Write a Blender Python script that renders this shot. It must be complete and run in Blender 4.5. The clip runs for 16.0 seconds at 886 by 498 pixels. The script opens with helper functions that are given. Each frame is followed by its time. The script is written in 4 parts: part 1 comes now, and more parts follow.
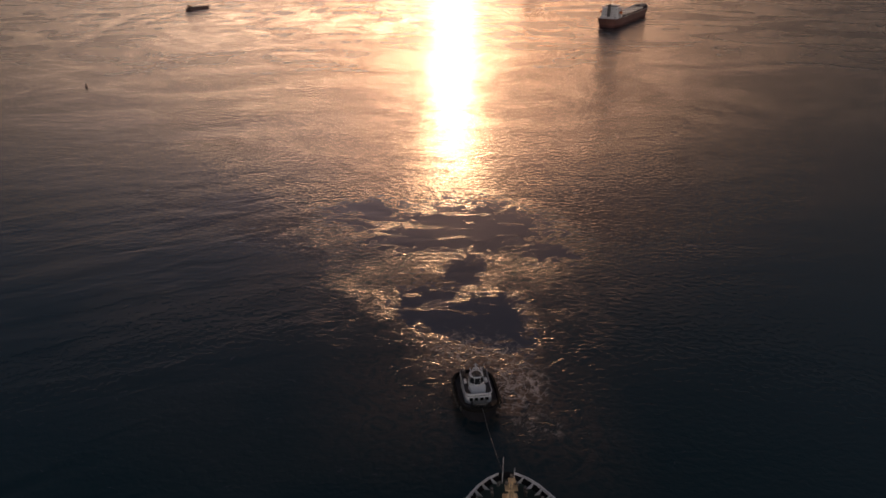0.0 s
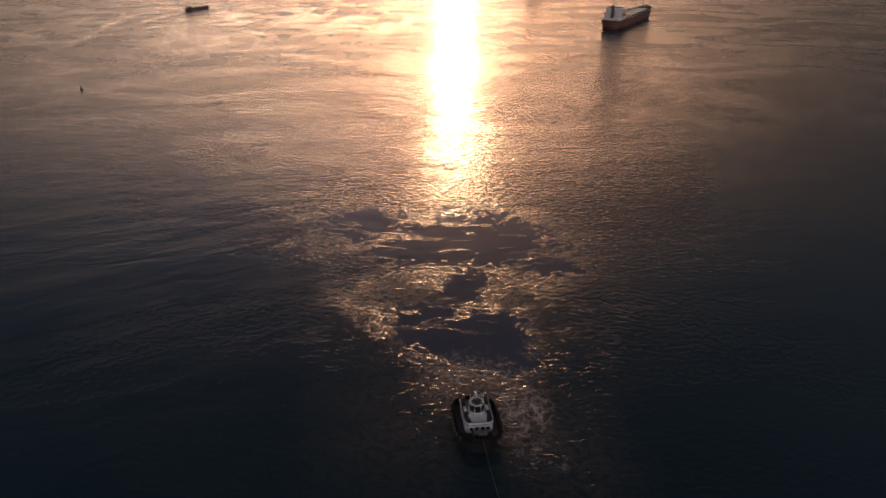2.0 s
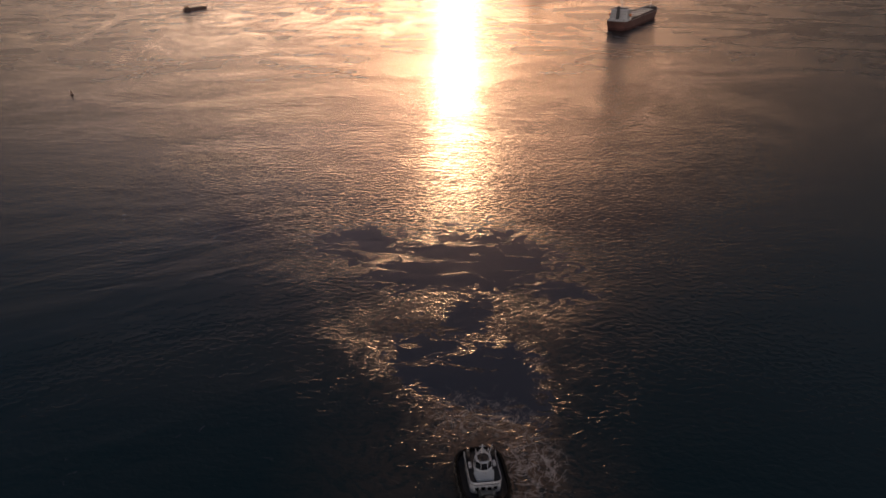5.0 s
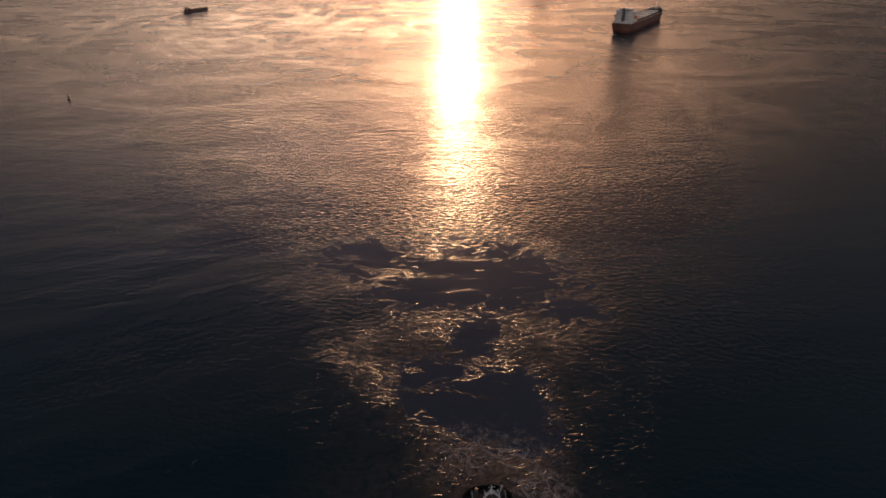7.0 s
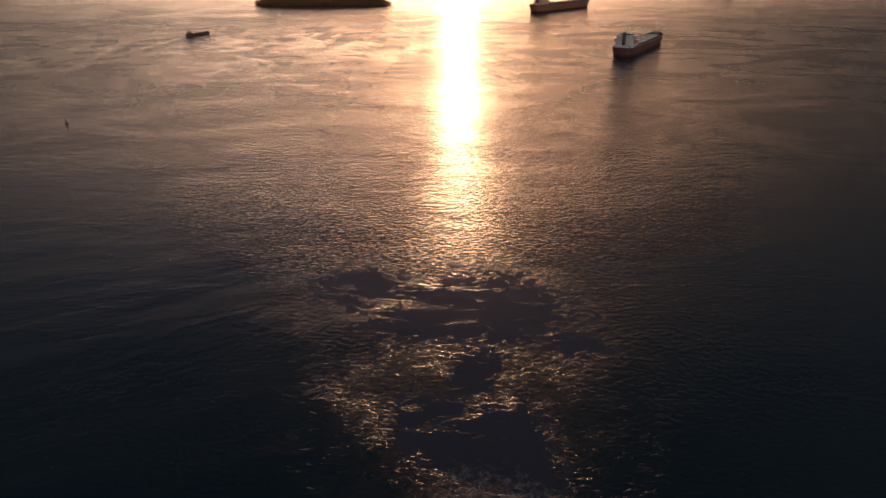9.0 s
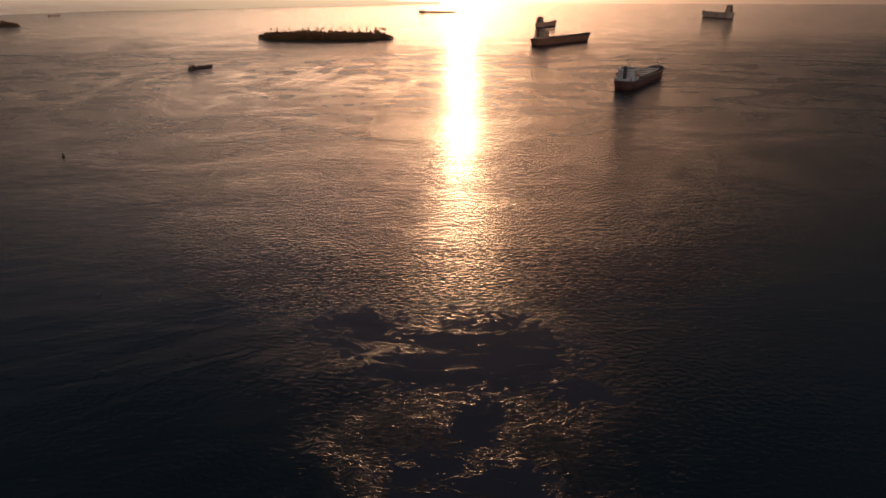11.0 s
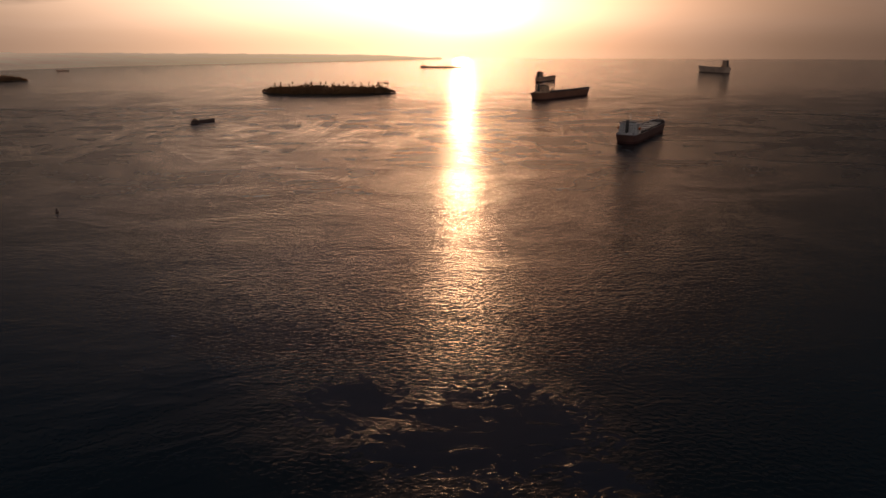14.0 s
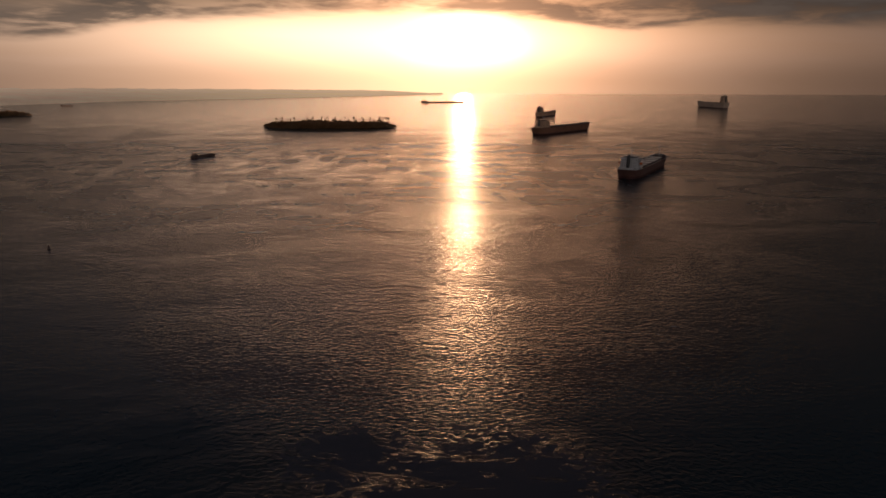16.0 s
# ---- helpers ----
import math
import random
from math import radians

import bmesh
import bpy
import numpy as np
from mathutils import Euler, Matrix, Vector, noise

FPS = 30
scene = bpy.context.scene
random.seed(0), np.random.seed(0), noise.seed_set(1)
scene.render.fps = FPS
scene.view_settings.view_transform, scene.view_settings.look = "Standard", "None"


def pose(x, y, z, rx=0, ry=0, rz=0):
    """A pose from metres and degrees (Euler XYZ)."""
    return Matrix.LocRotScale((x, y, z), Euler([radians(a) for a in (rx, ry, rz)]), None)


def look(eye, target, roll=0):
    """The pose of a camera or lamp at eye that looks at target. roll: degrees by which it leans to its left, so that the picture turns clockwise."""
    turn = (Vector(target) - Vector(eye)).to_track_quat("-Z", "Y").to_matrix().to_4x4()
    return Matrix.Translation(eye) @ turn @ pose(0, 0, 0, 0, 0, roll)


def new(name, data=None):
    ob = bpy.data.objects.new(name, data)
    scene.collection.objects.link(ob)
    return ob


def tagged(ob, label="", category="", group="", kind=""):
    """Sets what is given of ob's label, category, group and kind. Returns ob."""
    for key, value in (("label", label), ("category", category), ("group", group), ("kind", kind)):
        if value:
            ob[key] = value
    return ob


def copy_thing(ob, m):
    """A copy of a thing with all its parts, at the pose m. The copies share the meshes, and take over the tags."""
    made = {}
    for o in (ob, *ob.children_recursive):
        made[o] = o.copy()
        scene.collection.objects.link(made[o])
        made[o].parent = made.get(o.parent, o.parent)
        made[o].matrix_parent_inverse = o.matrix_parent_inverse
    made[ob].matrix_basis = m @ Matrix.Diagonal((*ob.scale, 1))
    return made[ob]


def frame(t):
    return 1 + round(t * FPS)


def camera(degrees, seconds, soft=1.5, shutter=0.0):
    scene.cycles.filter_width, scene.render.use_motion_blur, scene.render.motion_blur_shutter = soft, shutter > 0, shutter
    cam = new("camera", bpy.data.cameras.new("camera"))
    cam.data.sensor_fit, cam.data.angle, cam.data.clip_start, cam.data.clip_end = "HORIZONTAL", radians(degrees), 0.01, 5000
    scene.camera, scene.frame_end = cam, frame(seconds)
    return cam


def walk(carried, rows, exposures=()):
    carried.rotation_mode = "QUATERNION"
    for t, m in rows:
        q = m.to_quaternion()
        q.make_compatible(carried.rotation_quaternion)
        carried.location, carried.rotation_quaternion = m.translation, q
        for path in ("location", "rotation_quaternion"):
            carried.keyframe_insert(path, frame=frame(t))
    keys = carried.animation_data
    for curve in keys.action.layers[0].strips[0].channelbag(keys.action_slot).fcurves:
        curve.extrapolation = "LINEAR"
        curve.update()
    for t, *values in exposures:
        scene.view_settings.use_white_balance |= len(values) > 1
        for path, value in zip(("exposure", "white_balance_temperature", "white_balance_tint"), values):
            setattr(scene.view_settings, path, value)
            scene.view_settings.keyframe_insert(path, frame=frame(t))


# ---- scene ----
cam = camera(67.5, 16.0, soft=1.65)
PATH = [
    (0, (-0.939, -3.459, 93.531), (-0.894, -1.658, 92.661), 0.1),
    (0.5, (-1.053, -1.33, 93.576), (-1.008, 0.47, 92.707), 0.2),
    (1, (-0.881, 0.657, 93.592), (-0.836, 2.457, 92.723), 0.3),
    (1.5, (-0.596, 2.955, 93.745), (-0.553, 4.755, 92.876), 0.3),
    (2, (-0.249, 5.376, 93.92), (-0.208, 7.176, 93.05), 0.2),
    (2.5, (-0.065, 7.83, 94.07), (-0.025, 9.63, 93.199), 0.2),
    (3, (-0.029, 10.306, 94.159), (0.009, 12.106, 93.289), 0.2),
    (3.5, (0.046, 12.968, 94.29), (0.083, 14.768, 93.419), 0.2),
    (4, (0.07, 15.711, 94.403), (0.107, 17.51, 93.53), 0.2),
    (6.5, (-0.804, 27.757, 95.71), (-0.771, 29.555, 94.835), 0.2),
    (7, (-0.879, 29.883, 95.813), (-0.848, 31.681, 94.938), 0.2),
    (7.5, (-0.869, 31.3, 95.725), (-0.837, 33.1, 94.853), 0.1),
    (8, (-0.742, 32.697, 95.629), (-0.713, 34.504, 94.774), 0.1),
    (8.5, (-0.528, 34.341, 95.557), (-0.499, 36.157, 94.72), 0.1),
    (9, (-0.306, 36.27, 95.493), (-0.278, 38.096, 94.676), 0.2),
    (11.5, (0.473, 46.806, 95.227), (0.495, 48.676, 94.517), 0.2),
    (12, (0.493, 48.933, 95.224), (0.514, 50.812, 94.538), 0.1),
    (12.5, (0.368, 51.02, 95.228), (0.389, 52.907, 94.565), 0.2),
    (13, (0.16, 53.148, 95.245), (0.18, 55.044, 94.607), 0.2),
    (13.5, (-0.019, 55.281, 95.244), (0.002, 57.184, 94.63), 0.2),
    (14, (-0.13, 57.414, 95.249), (-0.11, 59.325, 94.658), 0.2),
    (14.5, (-0.011, 59.572, 95.269), (0.009, 61.49, 94.702), 0.1),
    (15, (0.243, 61.755, 95.261), (0.261, 63.68, 94.718), 0.1),
    (15.5, (0.493, 64.011, 95.234), (0.511, 65.942, 94.714), 0.2),
    (16, (0.719, 66.274, 95.225), (0.736, 68.212, 94.73), 0.2),
]
walk(cam, [(t, look(eye, target, roll)) for t, eye, target, roll in PATH], [(0, 0.11), (7, -0.06), (9, -0.32), (12.5, -1.02), (16, -1.60)])
# light and water settings
CORE, PLATE, HALO, WIDE, SKY, LOW = 15.0, 3.8, 3.8, 1.8, 0.02, 4.0
SUN_POWER = 0.42
WAVE1, WAVE2, CHURN, SEA_ROUGH = 0.365, 0.03, 0.135, 0.22
CREST = 0.78

# ---- world, sun ----
SUN_AZ, SUN_EL = radians(2.2), radians(3.0)
SUN = Vector((math.sin(SUN_AZ) * math.cos(SUN_EL), math.cos(SUN_AZ) * math.cos(SUN_EL), math.sin(SUN_EL)))


class Nodes:
    """Short hand for wiring a node tree."""

    def __init__(self, tree):
        self.tree = tree
        tree.nodes.clear()

    def add(self, kind, ins=None, attribute_name=""):
        n = self.tree.nodes.new(kind)
        if attribute_name:
            n.attribute_name = attribute_name
        for k, v in (ins or {}).items():
            self.put(n, k, v)
        return n

    def put(self, n, key, v):
        s = n.inputs[key]
        if isinstance(v, bpy.types.NodeSocket):
            self.tree.links.new(v, s)
        elif isinstance(v, bpy.types.Node):
            self.tree.links.new(v.outputs[0], s)
        else:
            s.default_value = v

    def math(self, op, a, b=0.0, c=0.0):
        n = self.tree.nodes.new("ShaderNodeMath")
        n.operation = op
        for i, v in enumerate((a, b, c)):
            self.put(n, i, v)
        return n.outputs[0]

    def vec(self, op, a, b=None):
        n = self.tree.nodes.new("ShaderNodeVectorMath")
        n.operation = op
        self.put(n, 0, a)
        if b is not None:
            self.put(n, 1, b)
        return n.outputs["Value"] if op in ("DOT_PRODUCT", "LENGTH") else n.outputs[0]

    def smooth(self, v, lo, hi, a=0.0, b=1.0):
        n = self.add("ShaderNodeMapRange")
        n.interpolation_type = "SMOOTHSTEP"
        for i, x in enumerate((v, lo, hi, a, b)):
            self.put(n, i, x)
        return n.outputs[0]

    def noise(self, vec, scale, detail=3.0, rough=0.55, dist=0.0):
        n = self.add("ShaderNodeTexNoise", {"Vector": vec, "Scale": scale, "Detail": detail, "Roughness": rough, "Distortion": dist})
        return n.outputs[0]

    def mix(self, f, a, b, mode="MIX"):
        n = self.tree.nodes.new("ShaderNodeMix")
        n.data_type, n.blend_type = "RGBA", mode
        for i, v in ((0, f), (6, a), (7, b)):
            self.put(n, i, v)
        return n.outputs[2]

    def scaled(self, vec, s):
        n = self.add("ShaderNodeMapping", {"Vector": vec, "Scale": s})
        return n.outputs[0]


world = bpy.data.worlds.new("evening_sky")
scene.world = world
world.use_nodes = True
W = Nodes(world.node_tree)
sky_dir = W.add("ShaderNodeTexCoord").outputs["Generated"]
sky = W.add("ShaderNodeTexSky")
sky.sky_type, sky.sun_disc, sky.sun_elevation, sky.sun_rotation = "NISHITA", False, SUN_EL, SUN_AZ
sky.altitude, sky.air_density, sky.dust_density, sky.ozone_density = 20.0, 1.6, 5.0, 1.0
sep = W.add("ShaderNodeSeparateXYZ", {0: sky_dir})
elev = W.math("DEGREES", W.math("ARCSINE", sep.outputs[2]))
az = W.math("DEGREES", W.math("ARCTAN2", sep.outputs[0], sep.outputs[1]))
from_sun = W.math("DEGREES", W.math("ARCCOSINE", W.math("MINIMUM", W.vec("DOT_PRODUCT", sky_dir, tuple(SUN)), 1.0)))
# hazy glow round the low sun: a tight core drowned in haze near the horizon, a warm halo, a broad beige sky that is brightest left of the sun
fog = W.smooth(elev, -0.2, 2.6)
core = W.math("MULTIPLY", W.math("EXPONENT", W.math("MULTIPLY", W.math("POWER", W.math("DIVIDE", from_sun, 0.8), 2.0), -1.0)), CORE)
ex = W.math("DIVIDE", W.math("SUBTRACT", az, 2.2), 4.9)
ey = W.math("DIVIDE", W.math("SUBTRACT", elev, 2.7), 2.5)
r2 = W.math("ADD", W.math("MULTIPLY", ex, ex), W.math("MULTIPLY", ey, ey))
plate = W.math("MULTIPLY", W.math("EXPONENT", W.math("MULTIPLY", W.math("POWER", r2, 2.2), -1.0)), PLATE)
core = W.math("MULTIPLY", core, fog)
plate = W.math("MULTIPLY", plate, fog)
halo = W.math("MULTIPLY", W.math("EXPONENT", W.math("MULTIPLY", from_sun, -1.0 / 6.5)), HALO)
halo = W.math("ADD", halo, W.math("MULTIPLY", W.math("EXPONENT", W.math("MULTIPLY", W.math("POWER", W.math("DIVIDE", from_sun, 12.0), 2.0), -1.0)), HALO * 0.6))
halo = W.math("ADD", halo, W.math("MULTIPLY", W.math("EXPONENT", W.math("MULTIPLY", W.math("POWER", W.math("DIVIDE", from_sun, 6.5), 2.0), -1.0)), HALO * 0.6))
BRIGHT = Vector((math.sin(radians(-8)), math.cos(radians(-8)), math.sin(radians(8)))).normalized()
from_bright = W.math("DEGREES", W.math("ARCCOSINE", W.math("MINIMUM", W.vec("DOT_PRODUCT", sky_dir, tuple(BRIGHT)), 1.0)))
wide = W.math("MULTIPLY", W.math("EXPONENT", W.math("MULTIPLY", W.math("POWER", W.math("DIVIDE", from_bright, 20.0), 2.0), -1.0)), WIDE)
wide = W.math("MULTIPLY", W.math("MULTIPLY", wide, W.smooth(elev, 9.0, 27.0, 1.0, 0.06)), W.smooth(elev, 3.0, 6.5, 0.65, 1.0))
# layered stratus, stretched along the horizon
flat = W.add("ShaderNodeCombineXYZ", {0: W.math("MULTIPLY", az, 0.055), 1: W.math("MULTIPLY", elev, 0.30), 2: 3.7}).outputs[0]
n1 = W.noise(flat, 1.0, 5.0, 0.55, 0.4)
n2 = W.noise(flat, 3.1, 4.0, 0.6, 0.3)
edge = W.math("ADD", elev, W.math("ADD", W.math("MULTIPLY", W.math("SUBTRACT", n1, 0.5), 4.0), W.math("ADD", W.math("ADD", W.smooth(az, -12.0, -30.0, 0.0, 1.9), W.smooth(az, -23.0, -30.0, 0.0, 1.0)), W.smooth(az, 5.0, 16.0, 0.0, 1.3))))
band = W.math("MULTIPLY", W.smooth(edge, 5.0, 6.0), W.smooth(edge, 9.5, 7.0))
band = W.math("MULTIPLY", band, W.smooth(n2, 0.32, 0.58, 0.35, 1.0))
glow = W.mix(1.0, W.mix(1.0, W.mix(1.0, (1, 0.72, 0.44, 1), core, "MULTIPLY"), W.mix(1.0, (1, 0.82, 0.54, 1), plate, "MULTIPLY"), "ADD"), W.mix(1.0, (1.0, 0.47, 0.23, 1), halo, "MULTIPLY"), "ADD")
beige = W.mix(1.0, W.mix(W.smooth(elev, 9.0, 24.0), (1.0, 0.63, 0.40, 1), (0.54, 0.58, 0.90, 1)), wide, "MULTIPLY")
upper = W.mix(W.smooth(elev, 6.0, 24.0), (0.080, 0.064, 0.060, 1), (0.056, 0.068, 0.105, 1))
upper = W.mix(W.smooth(elev, 34.0, 52.0), upper, (0.021, 0.033, 0.050, 1))
upper = W.mix(W.math("MULTIPLY", W.smooth(az, 7.0, 34.0, 0.0, 0.95), W.smooth(elev, 19.0, 10.0)), upper, (0.022, 0.022, 0.026, 1))
upper = W.mix(W.math("MULTIPLY", W.smooth(az, 8.0, 26.0, 0.0, 0.8), W.math("MULTIPLY", W.smooth(elev, 17.0, 25.0), W.smooth(elev, 60.0, 38.0))), upper, (0.070, 0.077, 0.104, 1))
east = W.math("MULTIPLY", W.smooth(W.math("MULTIPLY", sep.outputs[1], -1.0), -0.1, 0.8), W.smooth(elev, 45.0, 8.0))
upper = W.mix(1.0, upper, W.mix(1.0, (0.92, 0.80, 0.76, 1), east, "MULTIPLY"), "ADD")
upper = W.mix(1.0, upper, W.mix(W.smooth(n1, 0.3, 0.7), (0.75, 0.75, 0.75, 1), (1.25, 1.25, 1.25, 1)), "MULTIPLY")
clear = W.mix(1.0, W.mix(1.0, sky.outputs[0], (SKY, SKY, SKY, 1), "MULTIPLY"), W.mix(1.0, beige, upper, "ADD"), "ADD")
low = W.smooth(elev, 6.0, 3.2, 1.0, LOW)
clear = W.mix(1.0, clear, W.add("ShaderNodeCombineXYZ", {0: low, 1: low, 2: low}).outputs[0], "MULTIPLY")
clear = W.mix(1.0, clear, glow, "ADD")
mist = W.math("MULTIPLY", W.smooth(elev, 6.0, 1.2), W.math("ADD", W.math("MULTIPLY", W.math("EXPONENT", W.math("MULTIPLY", W.math("POWER", W.math("DIVIDE", W.math("SUBTRACT", az, 6.0), 19.0), 2.0), -1.0)), 1.1), 0.36))
clear = W.mix(1.0, clear, W.mix(1.0, (1.0, 0.59, 0.36, 1), W.math("MULTIPLY", mist, W.smooth(sep.outputs[1], -0.1, 0.4)), "MULTIPLY"), "ADD")
haze = W.smooth(elev, 3.4, -0.3, 0.0, 0.88)
clear = W.mix(haze, clear, W.mix(1.0, clear, (0.55, 0.50, 0.46, 1), "MULTIPLY"))
cloud = W.mix(W.smooth(n2, 0.3, 0.7), (0.10, 0.088, 0.086, 1), (0.24, 0.195, 0.17, 1))
cloud = W.mix(1.0, cloud, W.mix(0.12, (0, 0, 0, 1), glow), "ADD")
bg = W.add("ShaderNodeBackground", {0: W.mix(W.math("MULTIPLY", band, 0.85), clear, cloud), 1: 1.0})
W.add("ShaderNodeOutputWorld", {0: bg})

sun = new("sun", bpy.data.lights.new("sun", "SUN"))
sun.data.energy, sun.data.angle, sun.data.color = SUN_POWER, radians(1.0), (1.0, 0.54, 0.28)
sun.matrix_world = look(SUN * 200, (0, 0, 0))


# ---- materials ----
def paint(name, col, rough=0.5, metal=0.0, var=0.25, size=1.0, bump=0.0, streak=0.0, dirt=(0.12, 0.08, 0.05), spec=0.5):
    """A worn surface: fine grain and broad stains in object space, vertical streaks of rust or dirt."""
    m = bpy.data.materials.new(name)
    m.use_nodes = True
    N = Nodes(m.node_tree)
    co = N.add("ShaderNodeTexCoord").outputs["Object"]
    info = N.add("ShaderNodeObjectInfo").outputs["Random"]
    big = N.noise(co, 0.35 / size, 3.0)
    fine = N.noise(co, 6.0 / size, 4.0, 0.65)
    v = N.math("ADD", N.math("MULTIPLY", big, 0.65), N.math("MULTIPLY", fine, 0.35))
    v = N.math("ADD", v, N.math("MULTIPLY", N.math("SUBTRACT", info, 0.5), 0.25))
    lo = tuple(c * (1 - var) for c in col) + (1,)
    hi = tuple(min(1, c * (1 + var)) for c in col) + (1,)
    c = N.mix(N.smooth(v, 0.3, 0.7), lo, hi)
    if streak:
        s = N.noise(N.scaled(co, (1.4 / size, 1.4 / size, 0.12 / size)), 1.0, 4.0, 0.6)
        c = N.mix(N.smooth(s, 0.52, 0.72, 0.0, streak), c, dirt + (1,))
    p = N.add("ShaderNodeBsdfPrincipled", {"Base Color": c, "Metallic": metal, "Specular IOR Level": spec,
                                           "Roughness": N.smooth(fine, 0.2, 0.8, max(0.02, rough - 0.1), min(1, rough + 0.12))})
    if bump:
        N.put(p, "Normal", N.add("ShaderNodeBump", {"Height": fine, "Distance": bump, "Strength": 0.8}).outputs[0])
    N.add("ShaderNodeOutputMaterial", {0: p})
    return m


def leafy(name, col, through_col):
    """Leaves: a dull face that lets some of the light behind it through."""
    m = bpy.data.materials.new(name)
    m.use_nodes = True
    N = Nodes(m.node_tree)
    co = N.add("ShaderNodeTexCoord").outputs["Object"]
    v = N.math("ADD", N.math("MULTIPLY", N.noise(co, 0.06, 3.0), 0.5), N.math("MULTIPLY", N.noise(co, 1.3, 3.0), 0.5))
    isle = N.add("ShaderNodeNewGeometry").outputs["Random Per Island"]
    v = N.math("ADD", v, N.math("MULTIPLY", N.math("SUBTRACT", isle, 0.5), 0.3))
    c = N.mix(N.smooth(v, 0.3, 0.7), tuple(x * 0.6 for x in col) + (1,), tuple(x * 1.4 for x in col) + (1,))
    p = N.add("ShaderNodeBsdfPrincipled", {"Base Color": c, "Roughness": 0.6})
    tr = N.add("ShaderNodeBsdfTranslucent", {"Color": through_col + (1,)})
    N.add("ShaderNodeOutputMaterial", {0: N.add("ShaderNodeMixShader", {0: 0.65, 1: p, 2: tr})})
    return m


def sea_water():
    """Rippled harbour water; the sheet's own attributes say where it is slick, churned or foamy."""
    m = bpy.data.materials.new("sea_water")
    m.use_nodes = True
    N = Nodes(m.node_tree)
    co = N.add("ShaderNodeTexCoord").outputs["Object"]
    slick = N.add("ShaderNodeAttribute", attribute_name="slick").outputs["Fac"]
    churn = N.add("ShaderNodeAttribute", attribute_name="churn").outputs["Fac"]
    foam = N.add("ShaderNodeAttribute", attribute_name="foam").outputs["Fac"]
    wake = N.add("ShaderNodeAttribute", attribute_name="wake").outputs["Fac"]
    chop = N.add("ShaderNodeAttribute", attribute_name="chop").outputs["Fac"]
    silt = N.add("ShaderNodeAttribute", attribute_name="silt").outputs["Fac"]
    # slick patches get ragged edges from metre-sized noise
    rag = N.noise(N.scaled(co, (0.12, 0.20, 1.0)), 1.0, 6.0, 0.64, 2.0)
    slick = N.smooth(N.math("ADD", slick, N.math("MULTIPLY", N.math("SUBTRACT", rag, 0.5), 2.6)), 0.36, 0.62)
    lane = N.noise(N.scaled(co, (0.035, 0.10, 1.0)), 1.0, 4.0, 0.6, 1.8)
    slick = N.math("MULTIPLY", slick, N.smooth(lane, 0.57, 0.64, 1.0, 0.2))
    away = N.add("ShaderNodeSeparateXYZ", {0: co}).outputs[1]
    gust = N.noise(N.scaled(co, (0.006, 0.014, 1.0)), 1.0, 4.0, 0.55, 1.2)
    gust = N.smooth(gust, 0.38, 0.64, 0.72, 1.15)
    gust = N.math("MULTIPLY", gust, chop)
    w1 = N.noise(N.scaled(co, (0.47, 0.70, 1.0)), 1.0, 2.0, 0.5, 0.45)
    w2 = N.noise(N.scaled(co, (1.2, 1.6, 1.0)), 1.0, 2.0, 0.6, 0.3)
    w3 = N.noise(N.scaled(co, (0.035, 0.07, 1.0)), 1.0, 2.0, 0.5, 0.5)
    t0 = N.noise(co, 0.20, 4.0, 0.5, 3.0)
    t1 = N.math("SUBTRACT", 1.0, N.math("ABSOLUTE", N.math("MULTIPLY", N.math("SUBTRACT", t0, 0.5), 3.0)))
    t1 = N.math("ADD", t1, N.math("MULTIPLY", N.noise(N.scaled(co, (0.34, 0.46, 1.0)), 1.0, 2.0, 0.5, 2.4), 1.6))
    calm = N.math("MULTIPLY", N.math("ADD", N.math("MULTIPLY", N.math("SUBTRACT", w1, 0.5), WAVE1), N.math("MULTIPLY", N.math("SUBTRACT", w2, 0.5), WAVE2)), gust)
    calm = N.math("MULTIPLY", calm, N.math("SUBTRACT", 1.0, N.math("MULTIPLY", slick, 0.82)))
    calm = N.math("MULTIPLY", calm, N.math("SUBTRACT", 1.0, N.math("MULTIPLY", wake, 0.75)))
    rough_h = N.math("MULTIPLY", N.math("SUBTRACT", t1, 1.5), N.math("MULTIPLY", N.math("MULTIPLY", churn, CHURN), N.math("SUBTRACT", 1.0, N.math("MULTIPLY", slick, 0.88))))
    # scattered sharp little crests where the water has been stirred
    crest = N.noise(N.scaled(co, (0.42, 1.0, 1.0)), 1.0, 1.5, 0.5, 1.2)
    crest = N.math("MULTIPLY", N.math("MAXIMUM", N.math("SUBTRACT", crest, 0.63), 0.0), N.math("MULTIPLY", N.math("MINIMUM", N.math("MULTIPLY", churn, 2.0), 1.0), CREST))
    rough_h = N.math("ADD", rough_h, N.math("MULTIPLY", N.math("MULTIPLY", crest, N.smooth(away, 135.0, 185.0, 1.0, 0.55)), N.math("SUBTRACT", 1.0, N.math("MULTIPLY", slick, 0.97))))
    # the ship's old bow wave: long low crests running off to the west
    turn = N.add("ShaderNodeVectorRotate", {"Vector": co, "Angle": radians(-28)}).outputs[0]
    swell = N.noise(N.scaled(turn, (0.03, 0.11, 1.0)), 1.0, 2.0, 0.5, 0.6)
    side = N.smooth(N.add("ShaderNodeSeparateXYZ", {0: co}).outputs[0], -10.0, -60.0, 0.15, 1.0)
    swell = N.math("MULTIPLY", swell, N.math("MULTIPLY", side, N.smooth(away, 330.0, 200.0, 0.0, 0.24)))
    calm = N.math("ADD", calm, swell)
    # longer wavelets that still show far out on the bay
    long = N.noise(N.scaled(co, (0.14, 0.34, 1.0)), 1.0, 2.0, 0.55, 0.5)
